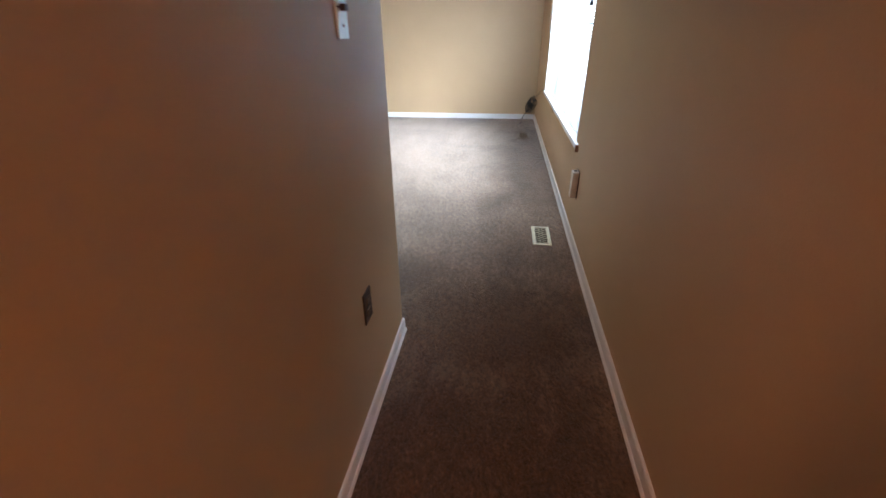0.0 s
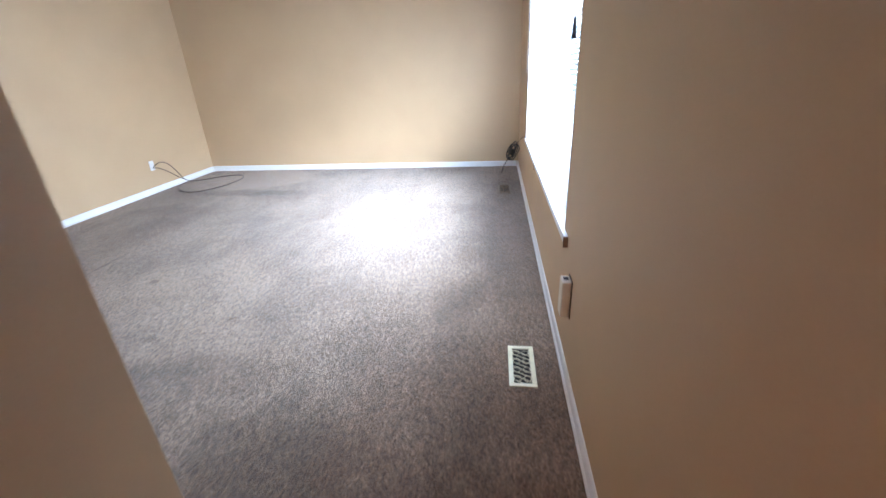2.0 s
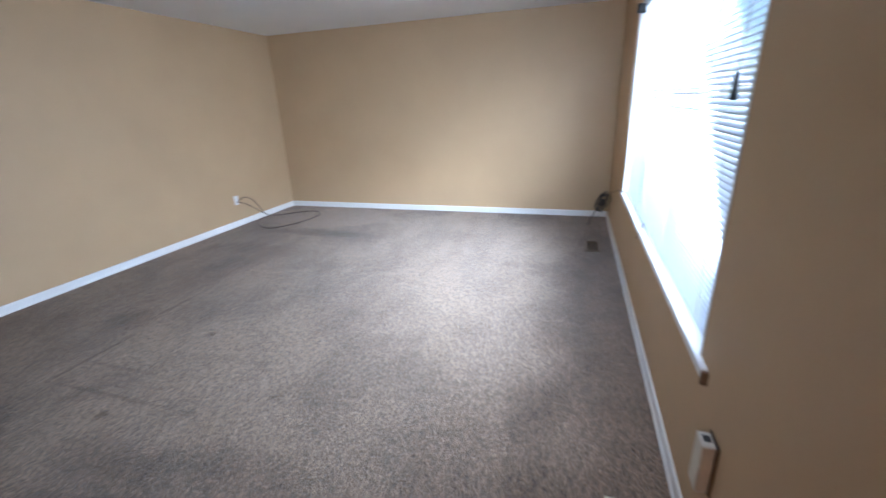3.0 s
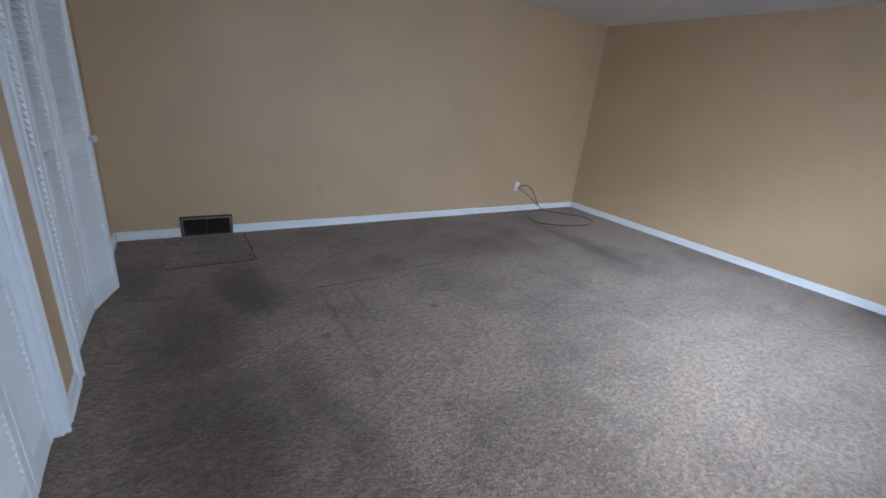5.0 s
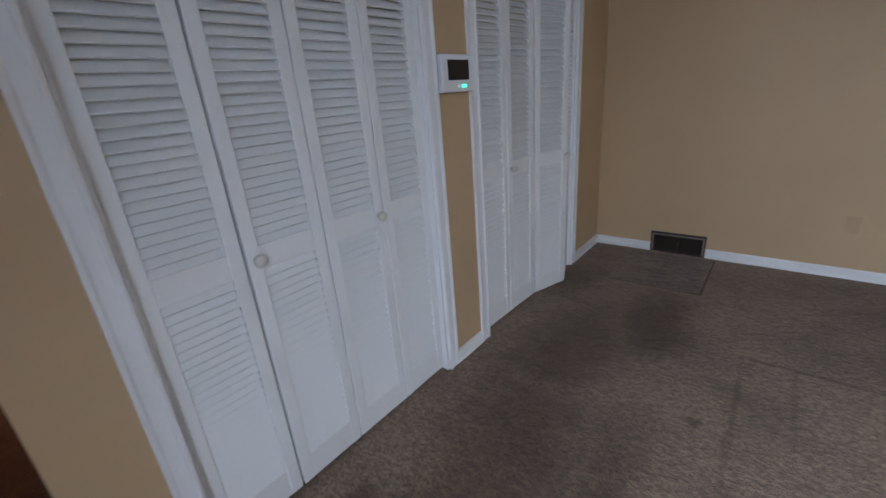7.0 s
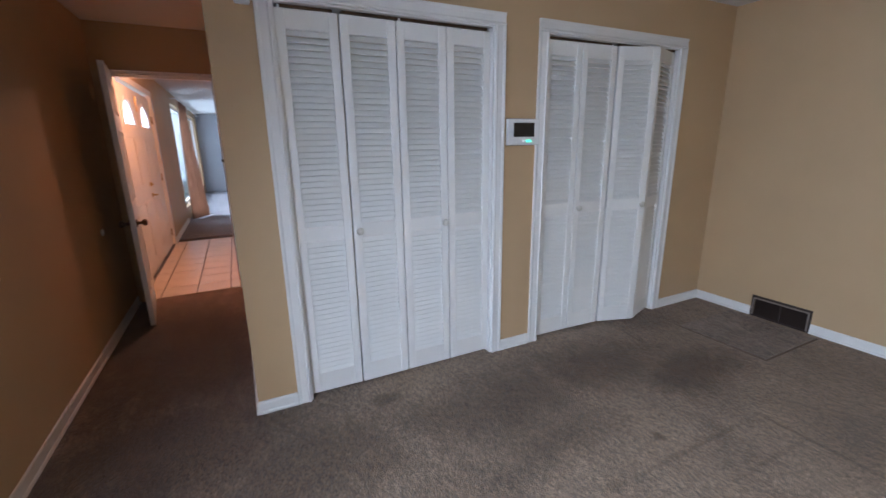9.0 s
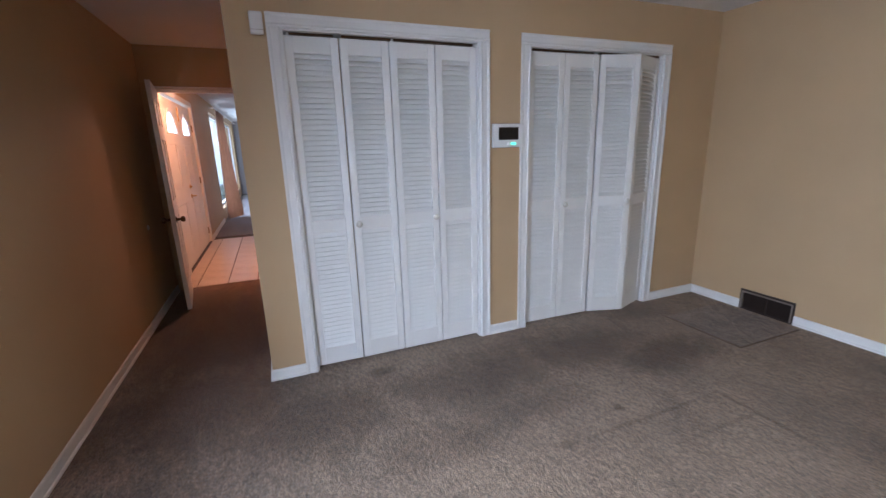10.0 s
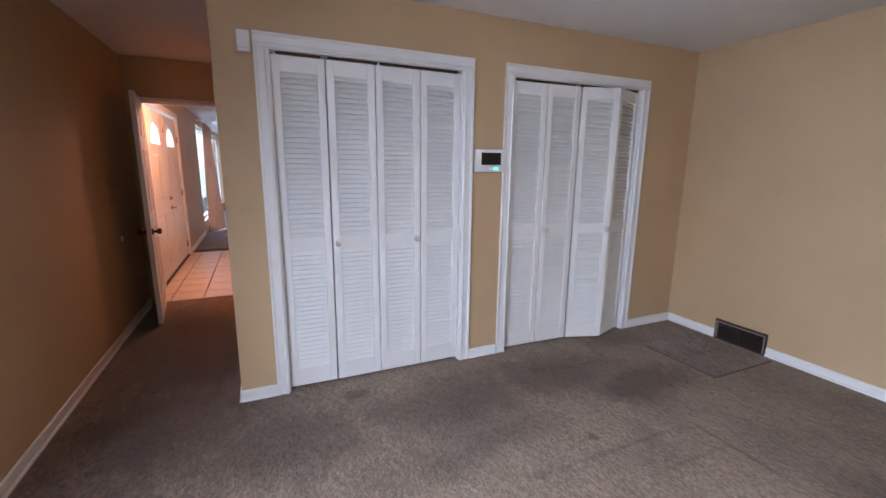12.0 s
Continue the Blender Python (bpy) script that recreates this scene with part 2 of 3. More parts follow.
GLASS, SLAT, FROST = glass(), slat_vinyl(), frosted()
LED = glow("green_led", (0.10, 0.9, 0.45), 2.2)
WHITE_LED = glow("white_led", (0.8, 0.8, 0.85), 0.5)
LAMP_GLASS = glow("lamp_glass", (1.0, 0.72, 0.45), 2.0)


# ---- mesh helpers ----
def box(bm, x0, x1, y0, y1, z0, z1, m=None, bevel=0.0):
    v = [bm.verts.new((x, y, z)) for x in (x0, x1) for y in (y0, y1) for z in (z0, z1)]
    f = [bm.faces.new([v[i] for i in q]) for q in ((0, 1, 3, 2), (4, 6, 7, 5), (0, 4, 5, 1), (2, 3, 7, 6), (0, 2, 6, 4), (1, 5, 7, 3))]
    if bevel:
        r = bmesh.ops.bevel(bm, geom=list({e for q in f for e in q.edges}), offset=bevel, segments=2, profile=0.5, affect="EDGES")
        v = list({w for q in r["faces"] for w in q.verts} | {w for w in v if w.is_valid})
    if m is not None:
        bmesh.ops.transform(bm, matrix=m, verts=v)
    return v


def rod(bm, a, b, r0, r1=None, sides=12):
    """A tapered rod from a to b."""
    a, b = Vector(a), Vector(b)
    m = Matrix.Translation((a + b) / 2) @ (b - a).to_track_quat("Z", "Y").to_matrix().to_4x4()
    return bmesh.ops.create_cone(bm, cap_ends=True, segments=sides, radius1=r0, radius2=r0 if r1 is None else r1, depth=(b - a).length, matrix=m)["verts"]


def lathe(bm, profile, m, sides=20):
    """Turns (radius, height) pairs about the z axis, then places them by m."""
    rings = []
    for r, h in profile:
        rings.append([bm.verts.new(m @ Vector((r * math.cos(6.28318 * i / sides), r * math.sin(6.28318 * i / sides), h))) for i in range(sides)])
    for p, q in zip(rings, rings[1:]):
        for i in range(sides):
            bm.faces.new((p[i], p[(i + 1) % sides], q[(i + 1) % sides], q[i]))
    bm.faces.new(list(reversed(rings[0])))
    bm.faces.new(rings[-1])


def extrude(bm, outline, a, b, side, up=(0, 0, 1)):
    """Pushes a closed outline of (out, up) pairs from a to b; side is the way outwards."""
    a, b, side, up = Vector(a), Vector(b), Vector(side), Vector(up)
    p = [bm.verts.new(a + side * s + up * h) for s, h in outline]
    q = [bm.verts.new(b + side * s + up * h) for s, h in outline]
    k = len(outline)
    for i in range(k):
        bm.faces.new((p[i], p[(i + 1) % k], q[(i + 1) % k], q[i]))
    bm.faces.new(list(reversed(p)))
    bm.faces.new(q)


def mesh_of(name, bm, material, smooth=False):
    bmesh.ops.recalc_face_normals(bm, faces=bm.faces)
    me = bpy.data.meshes.new(name)
    bm.to_mesh(me)
    bm.free()
    me.materials.append(material)
    if smooth:
        me.shade_smooth()
    return me


def part(name, bm, material, parent, label="", smooth=False):
    ob = new(name, mesh_of(name, bm, material, smooth))
    ob.parent = parent
    if label:
        tagged(ob, label=label)
    return ob


def setting(name, bm, material, label, category, smooth=False):
    return tagged(new(name, mesh_of(name, bm, material, smooth)), label, category, kind="structure")


def thing(name, x, y, z, label, category, group="", turn=0.0):
    ob = new(name)
    ob.matrix_basis = pose(x, y, z, 0, 0, turn)
    ob.empty_display_size = 0.1
    return tagged(ob, label, category, group)


def tube(name, points, radius, material, parent, label="", cyclic=False):
    """A smooth cable through the points, as a mesh."""
    cu = bpy.data.curves.new(name, "CURVE")
    cu.dimensions, cu.bevel_depth, cu.bevel_resolution, cu.resolution_u = "3D", radius, 2, 8
    sp = cu.splines.new("NURBS")
    sp.points.add(len(points) - 1)
    for p, c in zip(sp.points, points):
        p.co = (*c, 1)
    sp.order_u, sp.use_endpoint_u, sp.use_cyclic_u = 3, not cyclic, cyclic
    tmp = bpy.data.objects.new(name, cu)
    scene.collection.objects.link(tmp)
    me = bpy.data.meshes.new_from_object(tmp.evaluated_get(bpy.context.evaluated_depsgraph_get()))
    bpy.data.objects.remove(tmp)
    me.materials.clear()
    me.materials.append(material)
    me.shade_smooth()
    ob = new(name, me)
    ob.parent = parent
    if label:
        tagged(ob, label=label)
    return ob


# ---- the plan ----
XL, YF, H = -4.61, 5.40, 2.40          # left wall, far wall, ceiling
X0 = 0.014                              # window wall's face
CW = -0.907                            # corridor's inner wall
YD = -2.33                             # wall with the bedroom doorway
WY0, WY1, WZ0, WZ1 = 1.365, 4.00, 0.60, 2.10   # bedroom window
LY, LW0, LW1 = -13.2, -12.7, -7.20     # living room's far wall and window

# ---- large structure ----
bm = bmesh.new()
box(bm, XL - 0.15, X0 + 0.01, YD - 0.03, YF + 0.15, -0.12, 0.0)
setting("floor", bm, CARPET, "worn, dark-stained taupe cut-pile bedroom carpet with painted-in shade and window light", "carpet")
bm = bmesh.new()
box(bm, -3.2, 0.0, -5.33, YD - 0.034, -0.12, -0.012)
hall_floor = setting("floor_hall", bm, GROUT, "tiled entry hall floor with dark grout lines", "floor")
bm = bmesh.new()
box(bm, -4.2, 0.0, LY - 0.1, -5.334, -0.12, -0.002)
setting("floor_living", bm, GREY_CARPET, "dark grey living room carpet", "carpet")

bm = bmesh.new()
box(bm, XL - 0.15, 0.16, YD - 0.06, YF + 0.15, H, H + 0.12)
setting("ceiling", bm, CEIL, "flat white bedroom and corridor ceiling", "ceiling")
bm = bmesh.new()
box(bm, -4.2, 0.16, LY - 0.1, YD - 0.064, H, H + 0.12)
setting("ceiling_hall", bm, CEIL, "flat white hall and living room ceiling", "ceiling")

# window wall, all along x = 0, with the bedroom window, the front doors and the living room window
T = 0.16
bm = bmesh.new()
box(bm, X0, T, WY1, YF + 0.15, 0, H)
box(bm, X0, T, WY0, WY1, 0, WZ0)
box(bm, X0, T, WY0, WY1, WZ1, H)
box(bm, X0, T, YD - 0.06, WY0, 0, H)
setting("wall_east", bm, TAN, "tan painted drywall with a wide window", "wall")
bm = bmesh.new()
FD0, FD1 = -4.98, -2.96
box(bm, 0, 0.07, FD1, YD - 0.062, 0, H)
box(bm, 0, 0.07, FD0, FD1, 2.09, H)
box(bm, 0, 0.07, LW1, FD0, 0, H)
box(bm, 0, T, LW0, LW1, 0, 0.25)
box(bm, 0, T, LW0, LW1, 2.2, H)
box(bm, 0, T, LY - 0.1, LW0, 0, H)
setting("wall_hall_east", bm, TAN, "tan painted hall wall around the front doors", "wall")

bm = bmesh.new()
box(bm, XL - 0.15, X0, YF, YF + 0.15, 0, H)
setting("wall_north", bm, TAN, "tan painted plain bedroom end wall", "wall")
RY0, RY1, RZ1 = 0.480, 0.840, 0.155     # opening of the wall register
bm = bmesh.new()
box(bm, XL - 0.15, XL, RY1, YF, 0, H)
box(bm, XL - 0.15, XL, RY0, RY1, RZ1, H)
box(bm, XL - 0.15, XL, -0.80, RY0, 0, H)
setting("wall_west", bm, TAN, "tan painted bedroom side wall with a low register", "wall")

# closet front with its two openings
A0, A1, B0, B1, DZ = -2.375, -1.178, -3.992, -2.760, 2.052
for x0, x1, z0 in ((A1, CW, 0), (A0, A1, DZ), (B1, A0, 0), (B0, B1, DZ), (XL, B0, 0)):
    bm = bmesh.new()
    box(bm, x0, x1, -0.11, 0, z0, H)
    setting("wall_closet", bm, TAN, "tan painted closet wall beside the closet openings", "wall")
bm = bmesh.new()
box(bm, XL, -1.02, -0.80, -0.70, 0, H)
box(bm, -2.62, -2.52, -0.70, -0.11, 0, H)
setting("wall_closet_back", bm, TAN, "plain wall at the back of the closets", "wall")
bm = bmesh.new()
box(bm, -1.02, CW, YD, -0.11, 0, H)
setting("wall_corridor", bm, TAN, "tan painted corridor wall with switch and outlet", "wall")

# doorway between corridor and hall
DX0, DX1, DH = -0.862, -0.078, 2.0
bm = bmesh.new()
box(bm, DX1, X0, YD - 0.06, YD, 0, H)
box(bm, DX0, DX1, YD - 0.06, YD, DH, H)
box(bm, -1.02, DX0, YD - 0.06, YD, 0, H)
setting("wall_doorway", bm, TAN, "tan painted end wall with the bedroom doorway", "wall")
bm = bmesh.new()
box(bm, -3.3, -1.02, YD - 0.06, YD, 0, H)
box(bm, -3.3, -3.2, -5.33, YD - 0.06, 0, H)
box(bm, -4.3, -3.2, -5.43, -5.33, 0, H)
box(bm, -4.3, -4.2, LY, -5.43, 0, H)
setting("wall_hall_west", bm, TAN, "plain walls closing the hall", "wall")
bm = bmesh.new()
box(bm, -4.3, 0, LY - 0.1, LY, 0, H)
setting("wall_living", bm, GREY_PAINT, "blue-grey painted living room end wall", "wall")
bm = bmesh.new()
box(bm, -400, 400, -400, 400, -0.6, -0.45)
setting("ground", bm, GROUND, "grass ground around the house", "ground")

# ---- trim ----
BASE = [(0, 0), (0.017, 0), (0.017, 0.006), (0.014, 0.013), (0.010, 0.016), (0.010, 0.060), (0.008, 0.067), (0.004, 0.072), (0, 0.072)]


def baseboard(a, b, side):
    bm = bmesh.new()
    extrude(bm, BASE, (*a, 0), (*b, 0), side)
    return setting("baseboard", bm, TRIM, "white painted wooden baseboard with shoe moulding", "baseboard")


baseboard((X0, YD + 0.02), (X0, YF), (-1, 0, 0))
baseboard((XL, YF), (-0.003, YF), (0, -1, 0))
baseboard((XL, 0.861), (XL, YF - 0.017), (1, 0, 0))
baseboard((XL, 0.017), (XL, 0.459), (1, 0, 0))
baseboard((XL, 0), (-4.064, 0), (0, 1, 0))
baseboard((-2.683, 0), (-2.447, 0), (0, 1, 0))
baseboard((-1.107, 0), (CW + 0.0, 0), (0, 1, 0))
baseboard((CW, YD + 0.02), (CW, 0.012), (1, 0, 0))
baseboard((0, -7.15), (0, FD0 - 0.08), (-1, 0, 0))

CASE = [(0, 0), (0.018, 0), (0.020, 0.010), (0.014, 0.018), (0.012, 0.050), (0.017, 0.060), (0.017, 0.070), (0, 0.070)]


def casing(name, x0, x1, top, y, out, label, z0=0.0, wide=1.0):
    """Door casing: two uprights and a head round an opening in a wall facing out (+1 or -1 along y)."""
    root = thing(name, 0, y, 0, label, "door casing")
    tagged(root, kind="structure")
    prof = [(s, h * wide) for s, h in CASE]
    for x, way in ((x0, -1), (x1, 1)):
        bm = bmesh.new()
        extrude(bm, prof, (x, 0, z0), (x, 0, top + 0.0), (0, out, 0), (way, 0, 0))
        part("upright", bm, TRIM, root)
    bm = bmesh.new()
    extrude(bm, prof, (x0 - 0.07 * wide, 0, top + 0.001), (x1 + 0.07 * wide, 0, top + 0.001), (0, out, 0), (0, 0, 1))
    part("head", bm, TRIM, root)
    return root


casing("closet_casing", A0, A1, 2.048, 0, 1, "white painted wooden casing round the closet opening")
casing("closet_casing", B0, B1, 2.048, 0, 1, "white painted wooden casing round the closet opening")
casing("door_casing", DX0 + 0.004, DX1, DH, YD, 1, "white painted casing round the bedroom doorway", 0, 0.52)
bm = bmesh.new()
for x0, x1 in ((A0, A1), (B0, B1)):
    box(bm, x0 - 0.001, x0 + 0.012, -0.115, 0.001, 0, DZ)
    box(bm, x1 - 0.012, x1 + 0.001, -0.115, 0.001, 0, DZ)
    box(bm, x0 + 0.012, x1 - 0.012, -0.115, 0.001, DZ - 0.012, DZ + 0.001)
setting("trim_closet_jamb", bm, TRIM, "white painted closet jamb lining", "trim")
bm = bmesh.new()
box(bm, DX0 - 0.001, DX0 + 0.015, YD - 0.064, YD + 0.004, 0, DH)
box(bm, DX1 - 0.015, DX1 + 0.001, YD - 0.064, YD + 0.004, 0, DH)
box(bm, DX0 + 0.015, DX1 - 0.015, YD - 0.064, YD + 0.004, DH - 0.015, DH + 0.001)
setting("trim_door_jamb", bm, TRIM, "white painted bedroom door jamb with strike plates", "trim")
bm = bmesh.new()
box(bm, DX0 + 0.0152, DX0 + 0.017, YD - 0.045, YD - 0.015, 0.86, 0.92)
box(bm, DX0 + 0.0152, DX0 + 0.017, YD - 0.045, YD - 0.015, 1.30, 1.36)
setting("trim_strike_plate", bm, STEEL, "small metal strike plates in the door jamb", "strike plate")

# ---- bifold louvre doors ----
PH, SW, PT = 2.002, 0.046, 0.028
LOUVRES = [(0.115, 0.885), (0.965, 1.915)]
STEP = 0.0290


def slat_mesh(width):
    bm = bmesh.new()
    box(bm, 0, width, -0.0187, 0.0187, -0.0028, 0.0028, Matrix.Rotation(radians(-51), 4, "X"))
    return mesh_of("slat", bm, LOUVRE)


SLATS = {}


def louvre_panel(parent, length, m, knob=None, pin=False):
    """One louvred leaf: frame of stiles and rails with its slats; x along the leaf, front towards +y."""
    bm = bmesh.new()
    for a, c in ((0.001, SW), (length - SW, length - 0.001)):
        box(bm, a, c, -PT, 0, 0, PH, bevel=0.003)
    for a, c in ((0, 0.115), (0.885, 0.965), (1.915, PH)):
        box(bm, SW - 0.002, length - SW + 0.002, -PT + 0.003, -0.003, a, c)
    ob = part("door_leaf", bm, LOUVRE, parent)
    ob.matrix_basis = m
    inner = round(length - 2 * SW, 4)
    if inner not in SLATS:
        SLATS[inner] = slat_mesh(inner)
    for lo, hi in LOUVRES:
        count = int((hi - lo) / STEP)
        for i in range(count):
            s = new("slat", SLATS[inner])
            s.parent = ob
            s.location = (SW, -PT / 2, lo + (i + 0.5) * (hi - lo) / count)
            s.rotation_euler = (radians(random.gauss(0, 0.45)), 0, 0)
    if pin:
        bm = bmesh.new()
        rod(bm, (length - 0.022, -PT / 2, PH - 0.002), (length - 0.022, -PT / 2, PH + 0.016), 0.009, 0.007)
        part("pivot", bm, PLASTIC, ob, "white plastic top pivot")
    if knob is not None:
        bm = bmesh.new()
        lathe(bm, [(0.010, 0), (0.009, 0.012), (0.018, 0.018), (0.0215, 0.026), (0.018, 0.035), (0.007, 0.040)], pose(knob, -0.001, 0.925, -90, 0, 0))
        part("knob", bm, KNOB, ob, "round white wooden knob", True)
    return ob


def leaf_pose(a, b):
    """A leaf whose outer face runs from a to b in plan, seen from +y with a at the lesser way along."""
    return pose(a[0], a[1], 0.018, 0, 0, math.degrees(math.atan2(b[1] - a[1], b[0] - a[0])))


def bifold(name, points, knobs, label, pinned=None):
    """A folding pair or pairs; points run from the window side inwards along the outer face."""
    root = thing(name, points[0][0], points[0][1], 0, label, "closet door", "bifold closet doors")
    o = Vector((points[0][0], points[0][1]))
    for i, (a, b, k) in enumerate(zip(points, points[1:], knobs)):
        pa, pb = Vector(a) - o, Vector(b) - o
        ln = (pb - pa).length - 0.004
        louvre_panel(root, ln, leaf_pose((pb.x, pb.y), (pa.x, pa.y)), None if k is None else (k if k > 0 else ln + k), i == pinned)
    # track coloured dark to put the shade of the top gap in
    bm = bmesh.new()
    box(bm, min(p[0] for p in points) - o.x + 0.02, -0.02, -0.060, -0.012, DZ - 0.026, DZ - 0.0125)
    part("track", bm, BRONZE, root, "narrow metal sliding track, darkened as the shaded top gap")
    return root


bifold("bifold_door", [(-1.188, -0.026), (-1.484, -0.020)], [None], "white louvred bifold closet leaf beside the jamb", 0)
bifold("bifold_door", [(-1.486, -0.018), (-1.779, -0.020), (-2.072, -0.020), (-2.362, -0.024)], [-0.03, 0.03, None],
       "white louvred bifold closet doors, closed", 1)
bifold("bifold_door", [(-2.768, -0.022), (-3.064, -0.014), (-3.360, 0.000)], [None, -0.03], "white louvred bifold closet doors, nearly closed")
bifold("bifold_door", [(-3.366, 0.002), (-3.655, 0.096), (-3.972, -0.018)], [0.03, None], "white louvred bifold closet doors folded slightly open")

# ---- bedroom door, standing open ----
HINGE, FREE = Vector((-0.105, YD + 0.012)), Vector((-0.200, -1.612))


def panel_door(name, x, y, turn, width, high, thick, label, lites=()):
    """A panelled door leaf; x along it from the hinge, thickness about y = 0."""
    root = thing(name, x, y, 0.012, label, "door", turn=turn)
    bm = bmesh.new()
    st, mid = 0.105, width / 2
    rows = [(0.22, 0.82), (0.98, 1.52), (1.64, high - 0.12)] if not lites else [(0.20, 0.78), (0.95, 1.50)]
    core = thick / 2 - 0.008
    box(bm, 0.002, width - 0.002, -core, core, 0.002, high - 0.002)
    for s in (-1, 1):
        y0, y1 = sorted((s * core, s * thick / 2))
        zs = [0] + [z for r in rows for z in r] + [high]
        for a, c in ((0, st), (mid - 0.05, mid + 0.05), (width - st, width)):
            box(bm, a, c, y0, y1, 0, high if not lites or a != mid - 0.05 else 1.50, bevel=0.002)
        for a, c in zip(zs[::2], zs[1::2]):
            box(bm, st, mid - 0.05, y0, y1, a, c)
            box(bm, mid + 0.05, width - st, y0, y1, a, c)
            if lites and a > 1.4:
                box(bm, mid - 0.05, mid + 0.05, y0, y1, a, c)
        for lo, hi in rows:
            for a, c in ((st, mid - 0.05), (mid + 0.05, width - st)):
                yy0, yy1 = sorted((s * core, s * (core + 0.005)))
                box(bm, a + 0.035, c - 0.035, yy0, yy1, lo + 0.035, hi - 0.035, bevel=0.003)
    part("leaf", bm, DOORWHITE, root)
    return root


dv = FREE - HINGE
door = panel_door("bedroom_door", HINGE.x, HINGE.y, math.degrees(math.atan2(dv.y, dv.x)), dv.length, 1.985, 0.036, "white panelled bedroom door standing open by the wall")
for s in (-1, 1):
    bm = bmesh.new()
    lathe(bm, [(0.031, 0), (0.030, 0.006), (0.013, 0.009), (0.011, 0.034), (0.022, 0.042), (0.027, 0.054), (0.024, 0.066), (0.010, 0.072)],
          pose(dv.length - 0.062, s * 0.018, 0.83, -90 * s, 0, 0))
    part("door_knob", bm, BRONZE, door, "dark bronze round door knob", True)
for z in (0.22, 1.0, 1.76):
    bm = bmesh.new()
    rod(bm, (-0.004, -0.019, z - 0.045), (-0.004, -0.019, z + 0.045), 0.006)
    box(bm, -0.002, 0.03, -0.020, -0.0175, z - 0.045, z + 0.045)
    part("hinge", bm, STEEL, door)

# ---- bedroom window and its blind ----
win = thing("window_1", 0, 0, 0, "wide white vinyl window, blown out by daylight", "window")
tagged(win, kind="structure")
bm = bmesh.new()
fw = 0.045
box(bm, 0.105, 0.15, WY0, WY0 + fw, WZ0, WZ1, bevel=0.004)
box(bm, 0.105, 0.15, WY1 - fw, WY1, WZ0, WZ1, bevel=0.004)
box(bm, 0.105, 0.15, WY0 + fw, WY1 - fw, WZ0, WZ0 + fw, bevel=0.004)
box(bm, 0.105, 0.15, WY0 + fw, WY1 - fw, WZ1 - fw, WZ1, bevel=0.004)
part("window_frame", bm, VINYL, win)
for y in (WY0 + 0.80, WY1 - 0.80):
    bm = bmesh.new()
    box(bm, 0.107, 0.148, y - 0.03, y + 0.03, WZ0 + fw, WZ1 - fw, bevel=0.004)
    part("mullion", bm, VINYL, win)
for a, c in ((WY0 + fw, WY0 + 0.77), (WY0 + 0.83, WY1 - 0.83), (WY1 - 0.77, WY1 - fw)):
    bm = bmesh.new()
    box(bm, 0.126, 0.131, a, c, WZ0 + fw, WZ1 - fw)
    g = part("pane", bm, GLASS, win, "clear window glass")
    g.visible_shadow = False
bm = bmesh.new()
box(bm, X0 - 0.002, 0.106, WY0 - 0.001, WY0 + 0.006, WZ0 + 0.004, WZ1)
box(bm, X0 - 0.002, 0.106, WY1 - 0.006, WY1 + 0.001, WZ0 + 0.004, WZ1)
box(bm, X0 - 0.002, 0.106, WY0 + 0.006, WY1 - 0.006, WZ1 - 0.006, WZ1 + 0.001)
part("reveal", bm, TRIM, win, "white painted window reveal")
bm = bmesh.new()
box(bm, -0.006, 0.105, WY0 - 0.085, WY1 + 0.02, WZ0 - 0.030, WZ0 + 0.004, bevel=0.004)
part("window_sill", bm, TRIM, win, "white painted window sill")
bm = bmesh.new()
box(bm, -0.0055, X0, WY0 - 0.099, WY0 - 0.0855, WZ0 - 0.045, WZ0 + 0.0)
part("sill_end", bm, RAWWOOD, win, "chipped raw wood at the sill end")

blind = thing("window_blind", 0.055, WY0, WZ0, "white horizontal mini blind lowered over the window", "window blind")
bl = WY1 - WY0
bm = bmesh.new()
box(bm, -0.016, 0.016, 0.012, bl - 0.012, 1.462, 1.495, bevel=0.003)
part("headrail", bm, VINYL, blind)
bm = bmesh.new()
box(bm, -0.012, 0.012, 0.012, bl - 0.012, 0.012, 0.026, bevel=0.004)
part("bottom_rail", bm, SLAT, blind)
bm = bmesh.new()
ring = []
for y in (0.010, bl - 0.010):
    ring.append([bm.verts.new((0.0125 * s, y, 0.0018 * (1 - s * s) + o)) for o in (0, -0.0007) for s in (-1, -0.5, 0, 0.5, 1)])
p, q = ring
for k in range(4):
    bm.faces.new((p[k], p[k + 1], q[k + 1], q[k]))
    bm.faces.new((p[k + 5], q[k + 5], q[k + 6], p[k + 6]))
for k, j in ((0, 5), (4, 9)):
    bm.faces.new((p[k], q[k], q[j], p[j]))
blind_slat = mesh_of("slat", bm, SLAT, True)
n_slats = 66
for i in range(n_slats):
    s = new("slat", blind_slat)
    s.parent = blind
    s.location = (0, 0, 0.036 + i * (1.455 - 0.036) / n_slats)
    s.rotation_euler = (random.gauss(0, 0.0008), radians(-33 + random.gauss(0, 2.0)), 0)
for y in (0.22, 0.95, 1.72, bl - 0.22):
    bm = bmesh.new()
    rod(bm, (-0.0135, y, 0.02), (-0.0135, y, 1.465), 0.0009, sides=6)
    part("ladder_cord", bm, WHITE_CORD, blind)
bm = bmesh.new()
rod(bm, (-0.052, bl + 0.10, 0.62), (-0.052, bl + 0.02, 1.44), 0.0028, sides=8)
rod(bm, (-0.052, bl + 0.02, 1.44), (-0.010, bl - 0.05, 1.475), 0.0025, sides=8)
